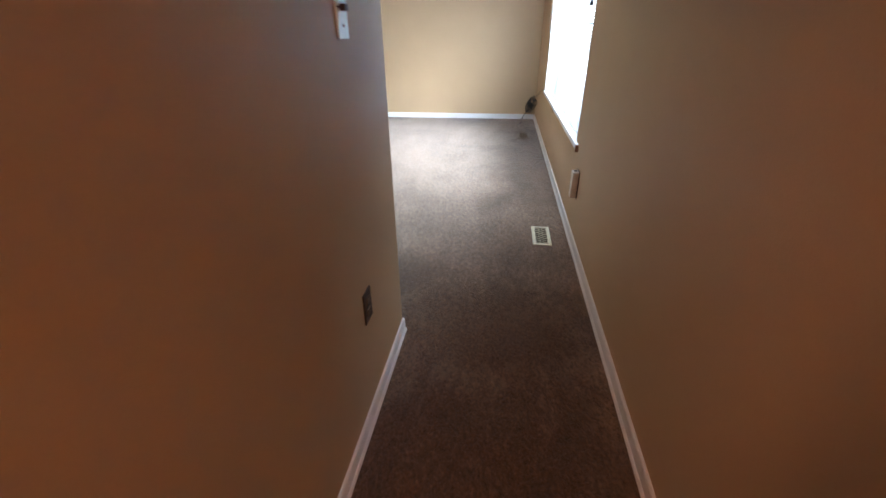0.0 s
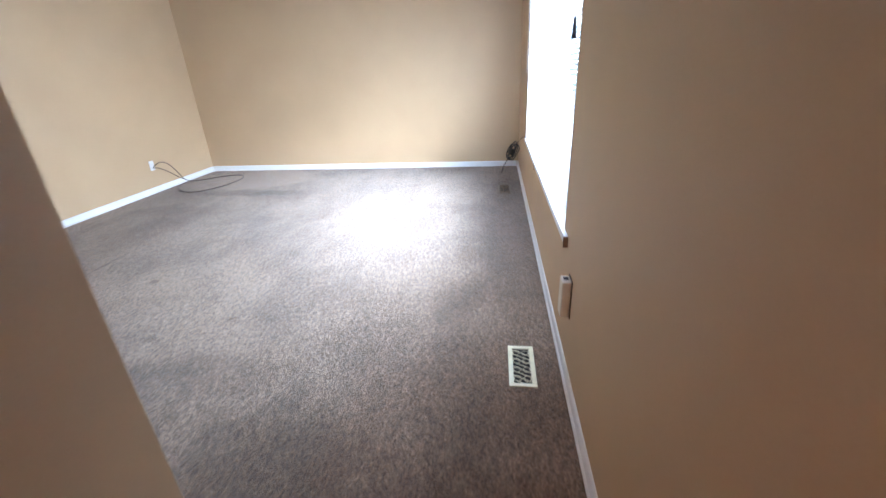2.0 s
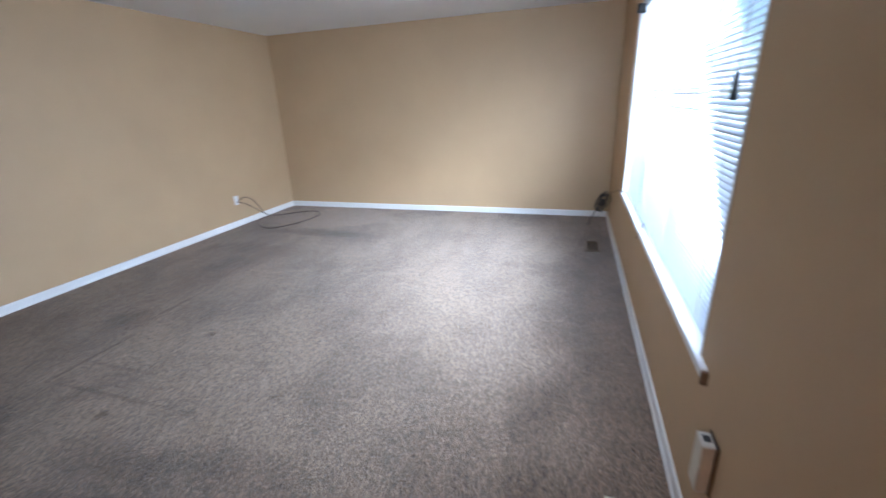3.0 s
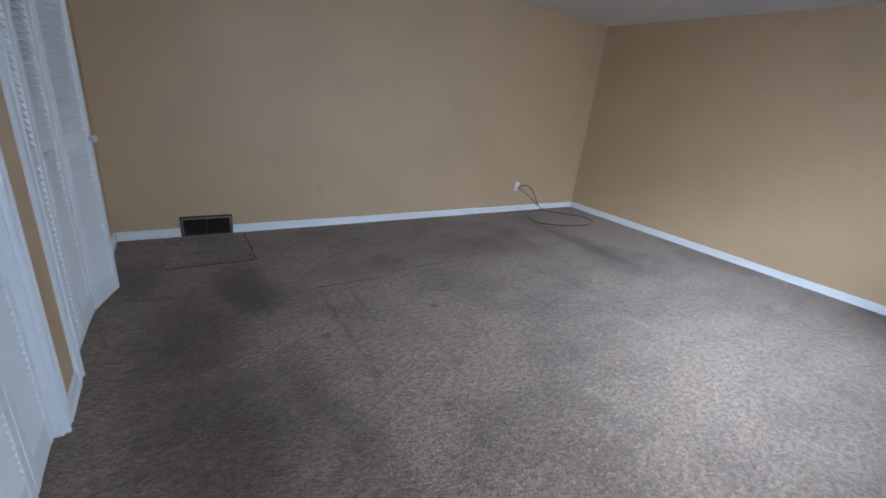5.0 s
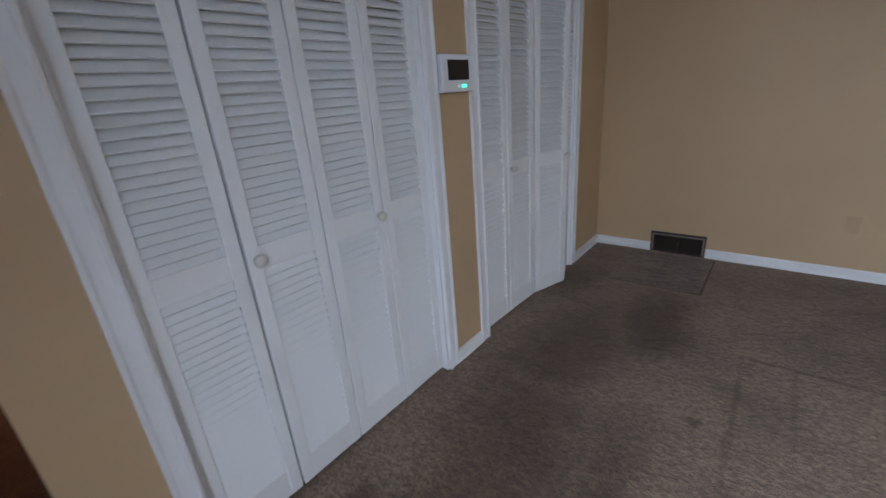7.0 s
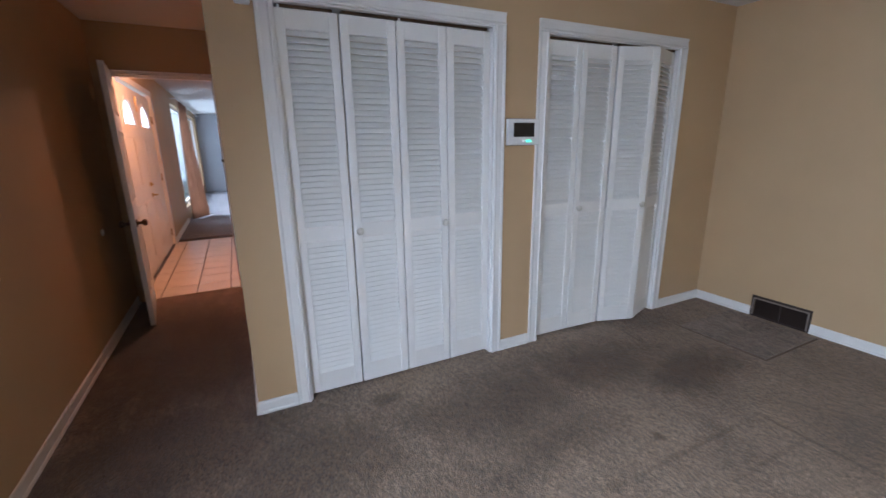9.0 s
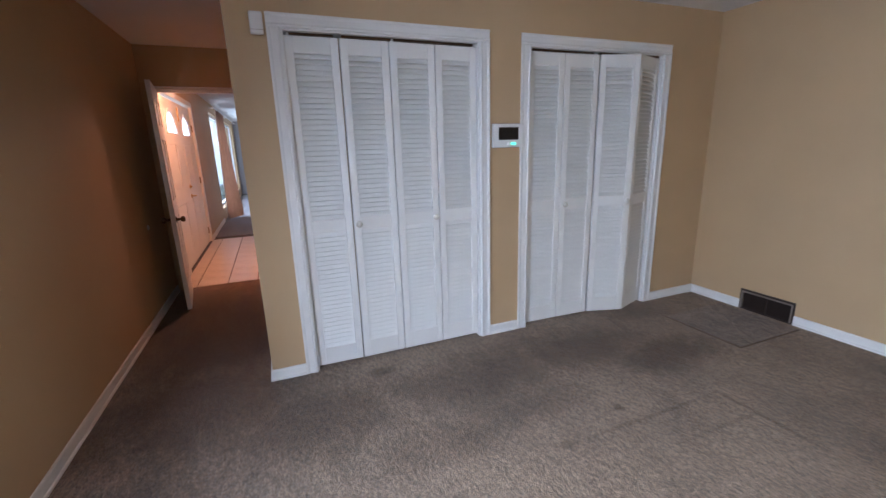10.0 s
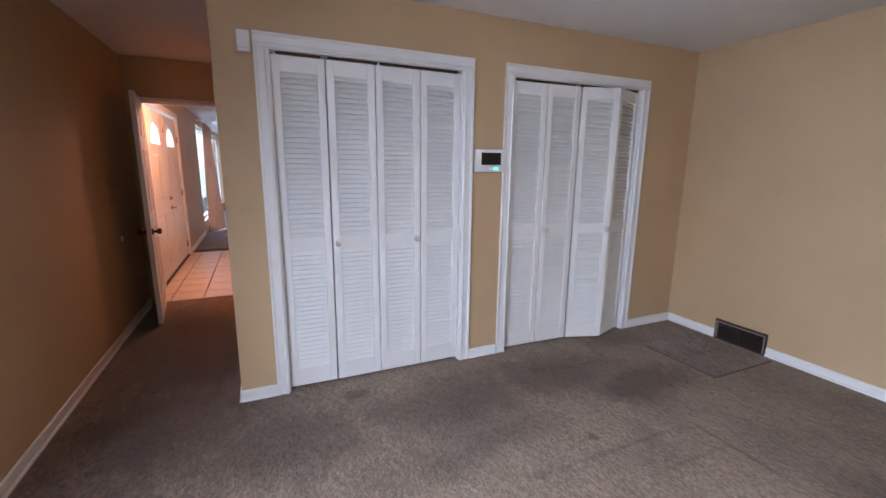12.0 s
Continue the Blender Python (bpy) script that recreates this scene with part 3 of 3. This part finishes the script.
part("tilt_wand", bm, VINYL, blind, "thin white tilt wand")
tube("pull_cord", [(-0.020, 0.12, 1.46), (-0.036, 0.128, 1.25), (-0.043, 0.13, 1.05), (-0.045, 0.13, 0.88)], 0.0013, CORD, blind)
bm = bmesh.new()
lathe(bm, [(0.003, 0.08), (0.006, 0.075), (0.010, 0.02), (0.0115, 0.0)][::-1], pose(-0.045, 0.13, 0.80))
part("tassel", bm, BLACK, blind, "dark cord tassel", True)
bm = bmesh.new()
box(bm, -0.08, -0.015, bl - 0.035, bl - 0.010, 1.43, 1.50, bevel=0.006)
part("bracket", bm, BLACK, blind, "dark headrail bracket")
tube("loose_cord", [(-0.010, 1.55, 0.02), (-0.030, 1.50, 0.008), (-0.050, 1.46, 0.008), (-0.063, 1.43, -0.015), (-0.064, 1.42, -0.05)], 0.003, CORD, blind)


# ---- registers and wall devices ----
def floor_register(x, y, wide, long, label, rim, dark):
    """A floor register with a scrolled grille; wide along x, long along y."""
    root = thing("floor_register", x, y, 0.0005, label, "floor register")
    bm = bmesh.new()
    w, g = 0.5, 0.022
    box(bm, -wide / 2, wide / 2, -long / 2, -long / 2 + g, 0, 0.007, bevel=0.002)
    box(bm, -wide / 2, wide / 2, long / 2 - g, long / 2, 0, 0.007, bevel=0.002)
    box(bm, -wide / 2, -wide / 2 + g, -long / 2 + g, long / 2 - g, 0, 0.007, bevel=0.002)
    box(bm, wide / 2 - g, wide / 2, -long / 2 + g, long / 2 - g, 0, 0.007, bevel=0.002)
    part("rim", bm, rim, root)
    # flat black sheet on the carpet in place of the duct's shade
    bm = bmesh.new()
    box(bm, -wide / 2 + g, wide / 2 - g, -long / 2 + g, long / 2 - g, 0.0002, 0.0015)
    part("duct", bm, dark, root, "black sheet for the unlit duct behind the grille")
    n = 4
    pitch = (long - 2 * g) / n
    bar = bmesh.new()
    half = wide / 2 - g
    for k in range(14):
        a, c = 2 * math.pi * k / 14, 2 * math.pi * (k + 1) / 14
        for cx, rad in ((-half * 0.55, 0.40), (half * 0.55, 0.40)):
            rod(bar, (cx + half * rad * math.cos(a), pitch * 0.30 * math.sin(a), 0.0045), (cx + half * rad * math.cos(c), pitch * 0.30 * math.sin(c), 0.0045), 0.0017, sides=6)
    for dy in (-0.5, 0.0):
        rod(bar, (-half, pitch * (dy + 0.34), 0.0045), (half, pitch * (dy - 0.34), 0.0045), 0.0023, sides=6)
    scroll = mesh_of("scroll", bar, rim, True)
    for i in range(n):
        s = new("scroll", scroll)
        s.parent = root
        s.location = (0, -long / 2 + g + (i + 0.5) * pitch, 0)
    return root


floor_register(-0.178, 1.124, 0.124, 0.290, "cream metal floor register with a scrolled grille on carpet", CREAM_METAL, DUCT_SHADE)
floor_register(-0.196, 4.205, 0.150, 0.330, "brown metal floor register set in the carpet", TAN_METAL, DUCT_SHADE)

vent = thing("wall_register", XL, 0.660, 0.0, "dark brown metal wall register at floor level", "wall register")
bm = bmesh.new()
for a, c, z0, z1 in ((-0.20, 0.20, 0.150, 0.172), (-0.20, 0.20, 0.0, 0.012), (-0.20, -0.180, 0.012, 0.150), (0.180, 0.20, 0.012, 0.150)):
    box(bm, 0.0, 0.014, a, c, z0, z1, bevel=0.002)
part("rim", bm, BROWN_METAL, vent)
bm = bmesh.new()
for a, c, z0, z1 in ((-0.190, 0.190, 0.146, 0.158), (-0.190, -0.178, 0.010, 0.146), (0.178, 0.190, 0.010, 0.146)):
    box(bm, 0.004, 0.018, a, c, z0, z1, bevel=0.002)
part("inner_rim", bm, GREY_METAL, vent, "worn grey inner rim")
# black sheet closing the opening, its colour giving the duct's shade
bm = bmesh.new()
box(bm, -0.09, -0.08, -0.18, 0.18, 0.0, 0.155)
part("duct", bm, DUCT_SHADE, vent)
bm = bmesh.new()
box(bm, 0.0, 0.010, -0.006, 0.006, 0.012, 0.150)
part("divider", bm, BROWN_METAL, vent)
bm = bmesh.new()
box(bm, -0.006, 0.006, -0.178, 0.178, -0.0008, 0.0008, Matrix.Rotation(radians(35), 4, "Y"))
fin = mesh_of("slat", bm, BROWN_METAL)
for i in range(14):
    s = new("slat", fin)
    s.parent = vent
    s.location = (0.0, 0, 0.017 + i * 0.0098)
for y in (-0.187, 0.187):
    bm = bmesh.new()
    lathe(bm, [(0.005, 0), (0.005, 0.001), (0.003, 0.002)], pose(0.018, y, 0.075, 0, 90, 0), 10)
    part("screw", bm, STEEL, vent, "", True)

panel = thing("alarm_panel", -2.584, 0.0, 1.385, "white wall alarm keypad with a dark screen", "alarm panel")
bm = bmesh.new()
box(bm, -0.121, 0.121, 0.0, 0.026, 0, 0.157, bevel=0.006)
part("case", bm, PLASTIC, panel)
bm = bmesh.new()
box(bm, -0.078, 0.078, 0.0245, 0.0275, 0.050, 0.134, bevel=0.001)
part("screen", bm, SCREEN, panel, "dark glossy screen")
for x in (0.004, -0.024, -0.037, -0.050):
    bm = bmesh.new()
    box(bm, x - 0.0055, x + 0.0055, 0.0255, 0.0280, 0.018, 0.031, bevel=0.0012)
    part("button", bm, WHITE_LED if x > 0 else LED, panel, "lit white button" if x > 0 else "lit green button")
bm = bmesh.new()
box(bm, -0.118, 0.118, -0.001, 0.004, -0.003, 0.160)
part("back_plate", bm, GREY_METAL, panel, "dark gap round the back of the case")

sensor = thing("door_sensor", -1.063, 0.0, 2.004, "small white plastic sensor beside the closet casing", "sensor")
bm = bmesh.new()
box(bm, -0.033, 0.033, 0, 0.030, 0, 0.110, bevel=0.009)
part("case", bm, PLASTIC, sensor, smooth=True)
bm = bmesh.new()
box(bm, -0.030, 0.030, 0.0285, 0.0312, 0.020, 0.0215)
part("seam", bm, GREY_METAL, sensor)

# light switch and brown outlet on the corridor wall
sw = thing("light_switch", CW, -0.388, 1.260, "almond light switch plate with toggles", "light switch")
bm = bmesh.new()
box(bm, 0, 0.006, -0.036, 0.036, 0, 0.125, bevel=0.002)
part("plate", bm, ALMOND, sw)
bm = bmesh.new()
box(bm, 0.006, 0.007, -0.036, 0.024, 0.068, 0.072)
box(bm, 0.005, 0.020, -0.012, 0.010, 0.062, 0.078, bevel=0.003)
part("toggle", bm, BROWN_PLASTIC, sw, "dark worn toggle")
bm = bmesh.new()
lathe(bm, [(0.004, 0), (0.003, 0.002)], pose(0.006, 0, 0.030, 0, 90, 0), 10)
part("screw", bm, STEEL, sw)


def outlet(name, x, y, z, face, plate, socket, label):
    """A duplex outlet on a wall that faces +x (face 1) or -x (face -1)."""
    root = thing(name, x, y, z, label, "outlet", turn=0 if face > 0 else 180)
    bm = bmesh.new()
    box(bm, 0, 0.006, -0.036, 0.036, 0, 0.116, bevel=0.002)
    part("plate", bm, plate, root)
    for dz in (0.036, 0.080):
        bm = bmesh.new()
        box(bm, 0.005, 0.009, -0.016, 0.016, dz - 0.013, dz + 0.013, bevel=0.003)
        part("socket", bm, socket, root)
    return root


outlet("outlet", CW, -0.438, 0.405, 1, BROWN_PLASTIC, TAN_METAL, "dark brown duplex outlet low on the corridor wall")
outlet("outlet", XL, 1.650, 0.315, 1, ALMOND_TAN, ALMOND_TAN, "outlet plate painted over in the tan of the wall")
outlet("outlet", XL, 4.262, 0.275, 1, PLASTIC, PLASTIC, "white wall jack low on the bedroom wall")

box_dev = thing("wall_box", X0, 1.122, 0.302, "white plastic box on the wall under the window", "wall box")
bm = bmesh.new()
box(bm, -0.042, -0.004, -0.034, 0.034, 0, 0.170, bevel=0.005)
part("case", bm, BOX_PLASTIC, box_dev)
bm = bmesh.new()
box(bm, -0.004, 0.0, -0.040, 0.040, -0.004, 0.175)
part("back_plate", bm, BROWN_PLASTIC, box_dev, "dark back plate")
bm = bmesh.new()
box(bm, -0.032, -0.012, -0.010, 0.016, 0.1685, 0.1715)
part("slot", bm, BLACK, box_dev, "dark slot in the top")

stop = thing("door_stop", X0, -1.684, 0.79, "small white round door bumper on the wall", "door stop")
bm = bmesh.new()
lathe(bm, [(0.024, 0), (0.023, 0.006), (0.014, 0.010), (0.006, 0.011)], pose(0, 0, 0, 0, -90, 0))
part("pad", bm, PLASTIC, stop, smooth=True)

# ---- cables ----
coax = thing("coax_cable", -4.2, 4.6, 0, "dark cable looped on the carpet from the wall jack", "cable")
o = Vector((-4.2, 4.6, 0))


def rel(pts):
    return [Vector(p) - o for p in pts]


tube("floor_loop", rel([(-4.588, 4.262, 0.320), (-4.565, 4.285, 0.345), (-4.557, 4.36, 0.362), (-4.553, 4.45, 0.330), (-4.548, 4.54, 0.235), (-4.545, 4.61, 0.13), (-4.54, 4.66, 0.05), (-4.48, 4.74, 0.008),
                        (-4.34, 4.86, 0.008), (-4.15, 5.05, 0.008), (-3.98, 5.08, 0.008), (-3.84, 4.96, 0.008), (-3.80, 4.72, 0.008), (-3.88, 4.38, 0.008),
                        (-4.07, 4.14, 0.008), (-4.33, 4.25, 0.008), (-4.52, 4.48, 0.008), (-4.545, 4.60, 0.008), (-4.55, 4.72, 0.008)]),
     0.0052, CORD, coax)
tube("return_strand", rel([(-4.588, 4.262, 0.318), (-4.575, 4.235, 0.300), (-4.578, 4.255, 0.312), (-4.572, 4.36, 0.275), (-4.565, 4.50, 0.180), (-4.555, 4.60, 0.100), (-4.548, 4.655, 0.055), (-4.545, 4.63, 0.100)]), 0.0048, CORD, coax)
cords = thing("cable_bundle", -0.10, 5.1, 0, "tangled black cables in the corner below the window", "cable")
o = Vector((-0.10, 5.1, 0))
rng = random.Random(5)
for k in range(5):
    c = Vector((-0.085 + rng.gauss(0, 0.012), 5.05 + rng.gauss(0, 0.02), 0.265 + rng.gauss(0, 0.015)))
    loop = []
    for i in range(9):
        a = i / 9 * 6.283
        loop.append(c + Vector((0.062 * math.cos(a) + rng.gauss(0, 0.006), 0.06 * math.cos(a) + rng.gauss(0, 0.02), 0.088 * math.sin(a) + 0.045 * math.cos(a) + rng.gauss(0, 0.008))))
    tube("coil", rel(loop), 0.0055, BLACK, cords, cyclic=True)
bm = bmesh.new()
box(bm, -0.03, 0.03, -0.022, 0.022, -0.04, 0.04, pose(0.012, -0.055, 0.262, 12, 25, 30), bevel=0.006)
part("adapter", bm, BLACK, cords, "black plug adapter")
tube("lead", rel([(-0.075, 4.99, 0.34), (-0.04, 4.85, 0.40), (-0.02, 4.5, 0.50), (-0.012, 4.2, 0.58), (-0.008, 4.05, 0.606), (0.02, 3.95, 0.609)]), 0.003, CORD, cords)
tube("tail", rel([(-0.12, 5.02, 0.20), (-0.17, 5.0, 0.13), (-0.20, 5.0, 0.08), (-0.21, 5.0, 0.006), (-0.225, 4.98, 0.006)]), 0.005, BLACK, cords)

# ---- carpet repairs ----
repair = thing("carpet_patch", -4.24, 0.64, 0.0, "rectangular carpet patch before the wall register", "carpet patch")
bm = bmesh.new()
box(bm, -0.300, 0.34, -0.30, 0.29, 0.0, 0.007, bevel=0.003)
part("carpet_piece", bm, PATCH_CARPET, repair)
bm = bmesh.new()
box(bm, 0.342, 0.356, -0.30, 0.305, 0.0, 0.003)
box(bm, -0.30, 0.342, 0.292, 0.305, 0.0, 0.003)
part("gap", bm, SEAM, repair, "dark soiled edge")


# ---- entry hall and living room ----
fd_root = thing("front_door_frame", 0, 0, 0, "white casing and threshold round the double front doors", "door frame")
tagged(fd_root, kind="structure")
bm = bmesh.new()
box(bm, -0.014, 0.066, FD1 - 0.03, FD1 + 0.06, 0, 2.085, bevel=0.003)
box(bm, -0.014, 0.066, FD0 - 0.06, FD0 + 0.03, 0, 2.085, bevel=0.003)
box(bm, -0.014, 0.066, FD0 - 0.06, FD1 + 0.06, 2.0855, 2.155, bevel=0.003)
part("casing", bm, DOORWHITE, fd_root)
bm = bmesh.new()
box(bm, -0.006, 0.12, FD0 + 0.03, FD1 - 0.03, -0.012, 0.014, bevel=0.003)
part("threshold", bm, BROWN_METAL, fd_root, "dark metal threshold")


def arch_door(name, y_hinge, way, label):
    """A front door leaf in the x = 0 wall with one arched light near the top; way is the direction from the hinge."""
    width, high, thick = 0.978, 2.04, 0.044
    root = thing(name, 0.02, y_hinge, 0.018, label, "door")
    bm = bmesh.new()
    ac, aw, a0, ah = way * width * 0.52, 0.285, 1.640, 0.265
    segs = 16
    arc = [(ac + aw * math.cos(math.pi * i / segs), a0 + ah * math.sin(math.pi * i / segs)) for i in range(segs + 1)]
    ylo, yhi = sorted((way * 0.001, way * width))
    for x in (0.0, thick):
        lower = [bm.verts.new((x, y, z)) for y, z in ((ylo, 0), (yhi, 0), (yhi, a0), (ylo, a0))]
        bm.faces.new(lower)
        a = [bm.verts.new((x, y, z)) for y, z in arc]
        top = [bm.verts.new((x, yhi + (ylo - yhi) * i / segs, high)) for i in range(segs + 1)]
        for i in range(segs):
            bm.faces.new((a[i], a[i + 1], top[i + 1], top[i]))
        bm.faces.new((lower[2], top[0], a[0]))
        bm.faces.new((lower[3], a[-1], top[-1]))
    inner = [[bm.verts.new((x, y, z)) for y, z in arc] for x in (0.0, thick)]
    for i in range(segs + 1):
        k = (i + 1) % (segs + 1)
        bm.faces.new((inner[0][i], inner[0][k], inner[1][k], inner[1][i]))
    for y in (ylo, yhi):
        bm.faces.new([bm.verts.new(c) for c in ((0, y, 0), (thick, y, 0), (thick, y, high), (0, y, high))])
    bm.faces.new([bm.verts.new(c) for c in ((0, ylo, high), (thick, ylo, high), (thick, yhi, high), (0, yhi, high))])
    for lo, hi in ((0.16, 0.78), (0.98, 1.50)):
        for c in (0.29, 0.72):
            y0, y1 = sorted((way * width * c - 0.165, way * width * c + 0.165))
            box(bm, -0.007, 0.001, y0, y1, lo, hi, bevel=0.006)
    part("leaf", bm, DOORWHITE, root)
    bm = bmesh.new()
    p = [bm.verts.new((0.0015, y, z)) for y, z in arc]
    q = [bm.verts.new((0.0045, y, z)) for y, z in arc]
    bm.faces.new(p)
    bm.faces.new(list(reversed(q)))
    for i in range(len(p)):
        k = (i + 1) % len(p)
        bm.faces.new((p[i], q[i], q[k], p[k]))
    g = part("arch_pane", bm, FROST, root, "arched frosted glass light, bright with daylight")
    g.visible_shadow = False
    bm = bmesh.new()
    ring = [(ac + (aw + d) * math.cos(math.pi * i / segs), a0 + (ah + d) * math.sin(math.pi * i / segs) if 0 < i < segs else a0 - d) for d in (0, 0.022) for i in range(segs + 1)]
    v = [bm.verts.new((x, y, z)) for x in (0.0, -0.010) for y, z in ring]
    k = segs + 1
    for i in range(segs):
        bm.faces.new((v[2 * k + i], v[2 * k + i + 1], v[3 * k + i + 1], v[3 * k + i]))
        bm.faces.new((v[k + i], v[k + i + 1], v[3 * k + i + 1], v[3 * k + i]))
        bm.faces.new((v[i], v[i + 1], v[2 * k + i + 1], v[2 * k + i]))
    part("arch_frame", bm, DOORWHITE, root)
    for z in (0.18, 0.98, 1.75):
        bm = bmesh.new()
        box(bm, -0.006, 0.002, way * 0.0 - 0.02, 0.02, z - 0.05, z + 0.05)
        rod(bm, (-0.008, 0, z - 0.05), (-0.008, 0, z + 0.05), 0.007, sides=10)
        part("hinge", bm, STEEL, root)
    return root


fa = arch_door("front_door", FD1 - 0.032, -1, "white panelled front door with an arched light, closed")
fb = arch_door("front_door", FD0 + 0.032, 1, "white panelled front door with brass handle and arched light")
bm = bmesh.new()
lathe(bm, [(0.028, 0), (0.026, 0.012), (0.012, 0.016), (0.010, 0.030)], pose(0, 0.925, 0.95, 0, -90, 0))
part("deadbolt", bm, BRASS, fb, "round brass deadbolt", True)
bm = bmesh.new()
lathe(bm, [(0.028, 0), (0.026, 0.010), (0.011, 0.014), (0.010, 0.045)], pose(0, 0.925, 0.82, 0, -90, 0))
rod(bm, (-0.045, 0.935, 0.82), (-0.045, 0.815, 0.815), 0.009, 0.007)
part("lever_handle", bm, BRASS, fb, "brass lever handle", True)

bm = bmesh.new()
box(bm, -0.012, 0.0, 0.935, 0.960, 1.80, 1.98, bevel=0.003)
part("surface_bolt", bm, BRASS, fb, "small brass surface bolt")

lamp = thing("ceiling_light", -0.74, -2.95, H, "flush glass ceiling light in the entry hall", "ceiling light")
bm = bmesh.new()
lathe(bm, [(0.15, -0.025), (0.155, -0.012), (0.15, 0.0)], pose(0, 0, 0))
part("base", bm, BRASS, lamp, "brass base ring", True)
bm = bmesh.new()
lathe(bm, [(0.03, -0.105), (0.09, -0.088), (0.13, -0.055), (0.142, -0.0255)], pose(0, 0, 0))
part("shade", bm, LAMP_GLASS, lamp, "frosted glass shade", True)

lwin = thing("window_2", 0, 0, 0, "bright living room window behind a curtain", "window")
tagged(lwin, kind="structure")
bm = bmesh.new()
for a, c, z0, z1 in ((LW0, LW0 + 0.05, 0.25, 2.2), (LW1 - 0.05, LW1, 0.25, 2.2), (LW0 + 0.05, LW1 - 0.05, 0.25, 0.30), (LW0 + 0.05, LW1 - 0.05, 2.15, 2.2),
                      ((LW0 + LW1) / 2 - 0.03, (LW0 + LW1) / 2 + 0.03, 0.30, 2.15)):
    box(bm, 0.07, 0.12, a, c, z0, z1)
part("window_frame", bm, VINYL, lwin)
for a, c in ((LW0 + 0.05, (LW0 + LW1) / 2 - 0.03), ((LW0 + LW1) / 2 + 0.03, LW1 - 0.05)):
    bm = bmesh.new()
    box(bm, 0.092, 0.097, a, c, 0.30, 2.15)
    g = part("pane", bm, GLASS, lwin)
    g.visible_shadow = False

drape = thing("curtain", -0.09, -7.65, 0, "peach fabric curtain hanging from a white rod", "curtain")
bm = bmesh.new()
cols = 80
grid = []
for j in range(13):
    z = 0.03 + (2.27 - 0.03) * j / 12
    row = []
    for i in range(cols + 1):
        u = i / cols
        v = j / 12
        start, reach, kick = 0.45 * (1 - v), 0.55 + 0.65 * v, -0.27 * u * (1 - v) ** 1.3
        row.append(bm.verts.new((0.028 * math.sin(u * 40) + 0.010 * math.sin(u * 23 + j * 0.25) + kick, start - reach * u, z)))
    grid.append(row)
for r0, r1 in zip(grid, grid[1:]):
    for i in range(cols):
        bm.faces.new((r0[i], r0[i + 1], r1[i + 1], r1[i]))
bmesh.ops.solidify(bm, geom=bm.faces[:], thickness=0.003)
part("fabric", bm, CURTAIN, drape, smooth=True)
bm = bmesh.new()
rod(bm, (0, 0.25, 2.30), (0, -5.2, 2.30), 0.012)
for y in (0.2, -2.5, -5.1):
    rod(bm, (0, y, 2.30), (0.09, y, 2.30), 0.008)
part("rod", bm, VINYL, drape, "white curtain rod")

# ---- hall tiles ----
tile_bm = bmesh.new()
box(tile_bm, 0.005, 0.300, 0.005, 0.300, -0.012, 0.0, bevel=0.0015)
tile_mesh = mesh_of("tile", tile_bm, TILE)
tile_bm = bmesh.new()
box(tile_bm, 0.005, 0.142, 0.005, 0.300, -0.012, 0.0, bevel=0.0015)
cut_mesh = mesh_of("tile", tile_bm, TILE)
for i in range(6):
    for j in range(10):
        y = YD - 0.042 - 0.305 * (j + 1)
        if y < -5.34:
            continue
        ob = new("tile", tile_mesh if i else cut_mesh)
        ob.parent = hall_floor
        ob.location = (-0.145 - 0.305 * i, y, random.uniform(-0.0006, 0.0006))
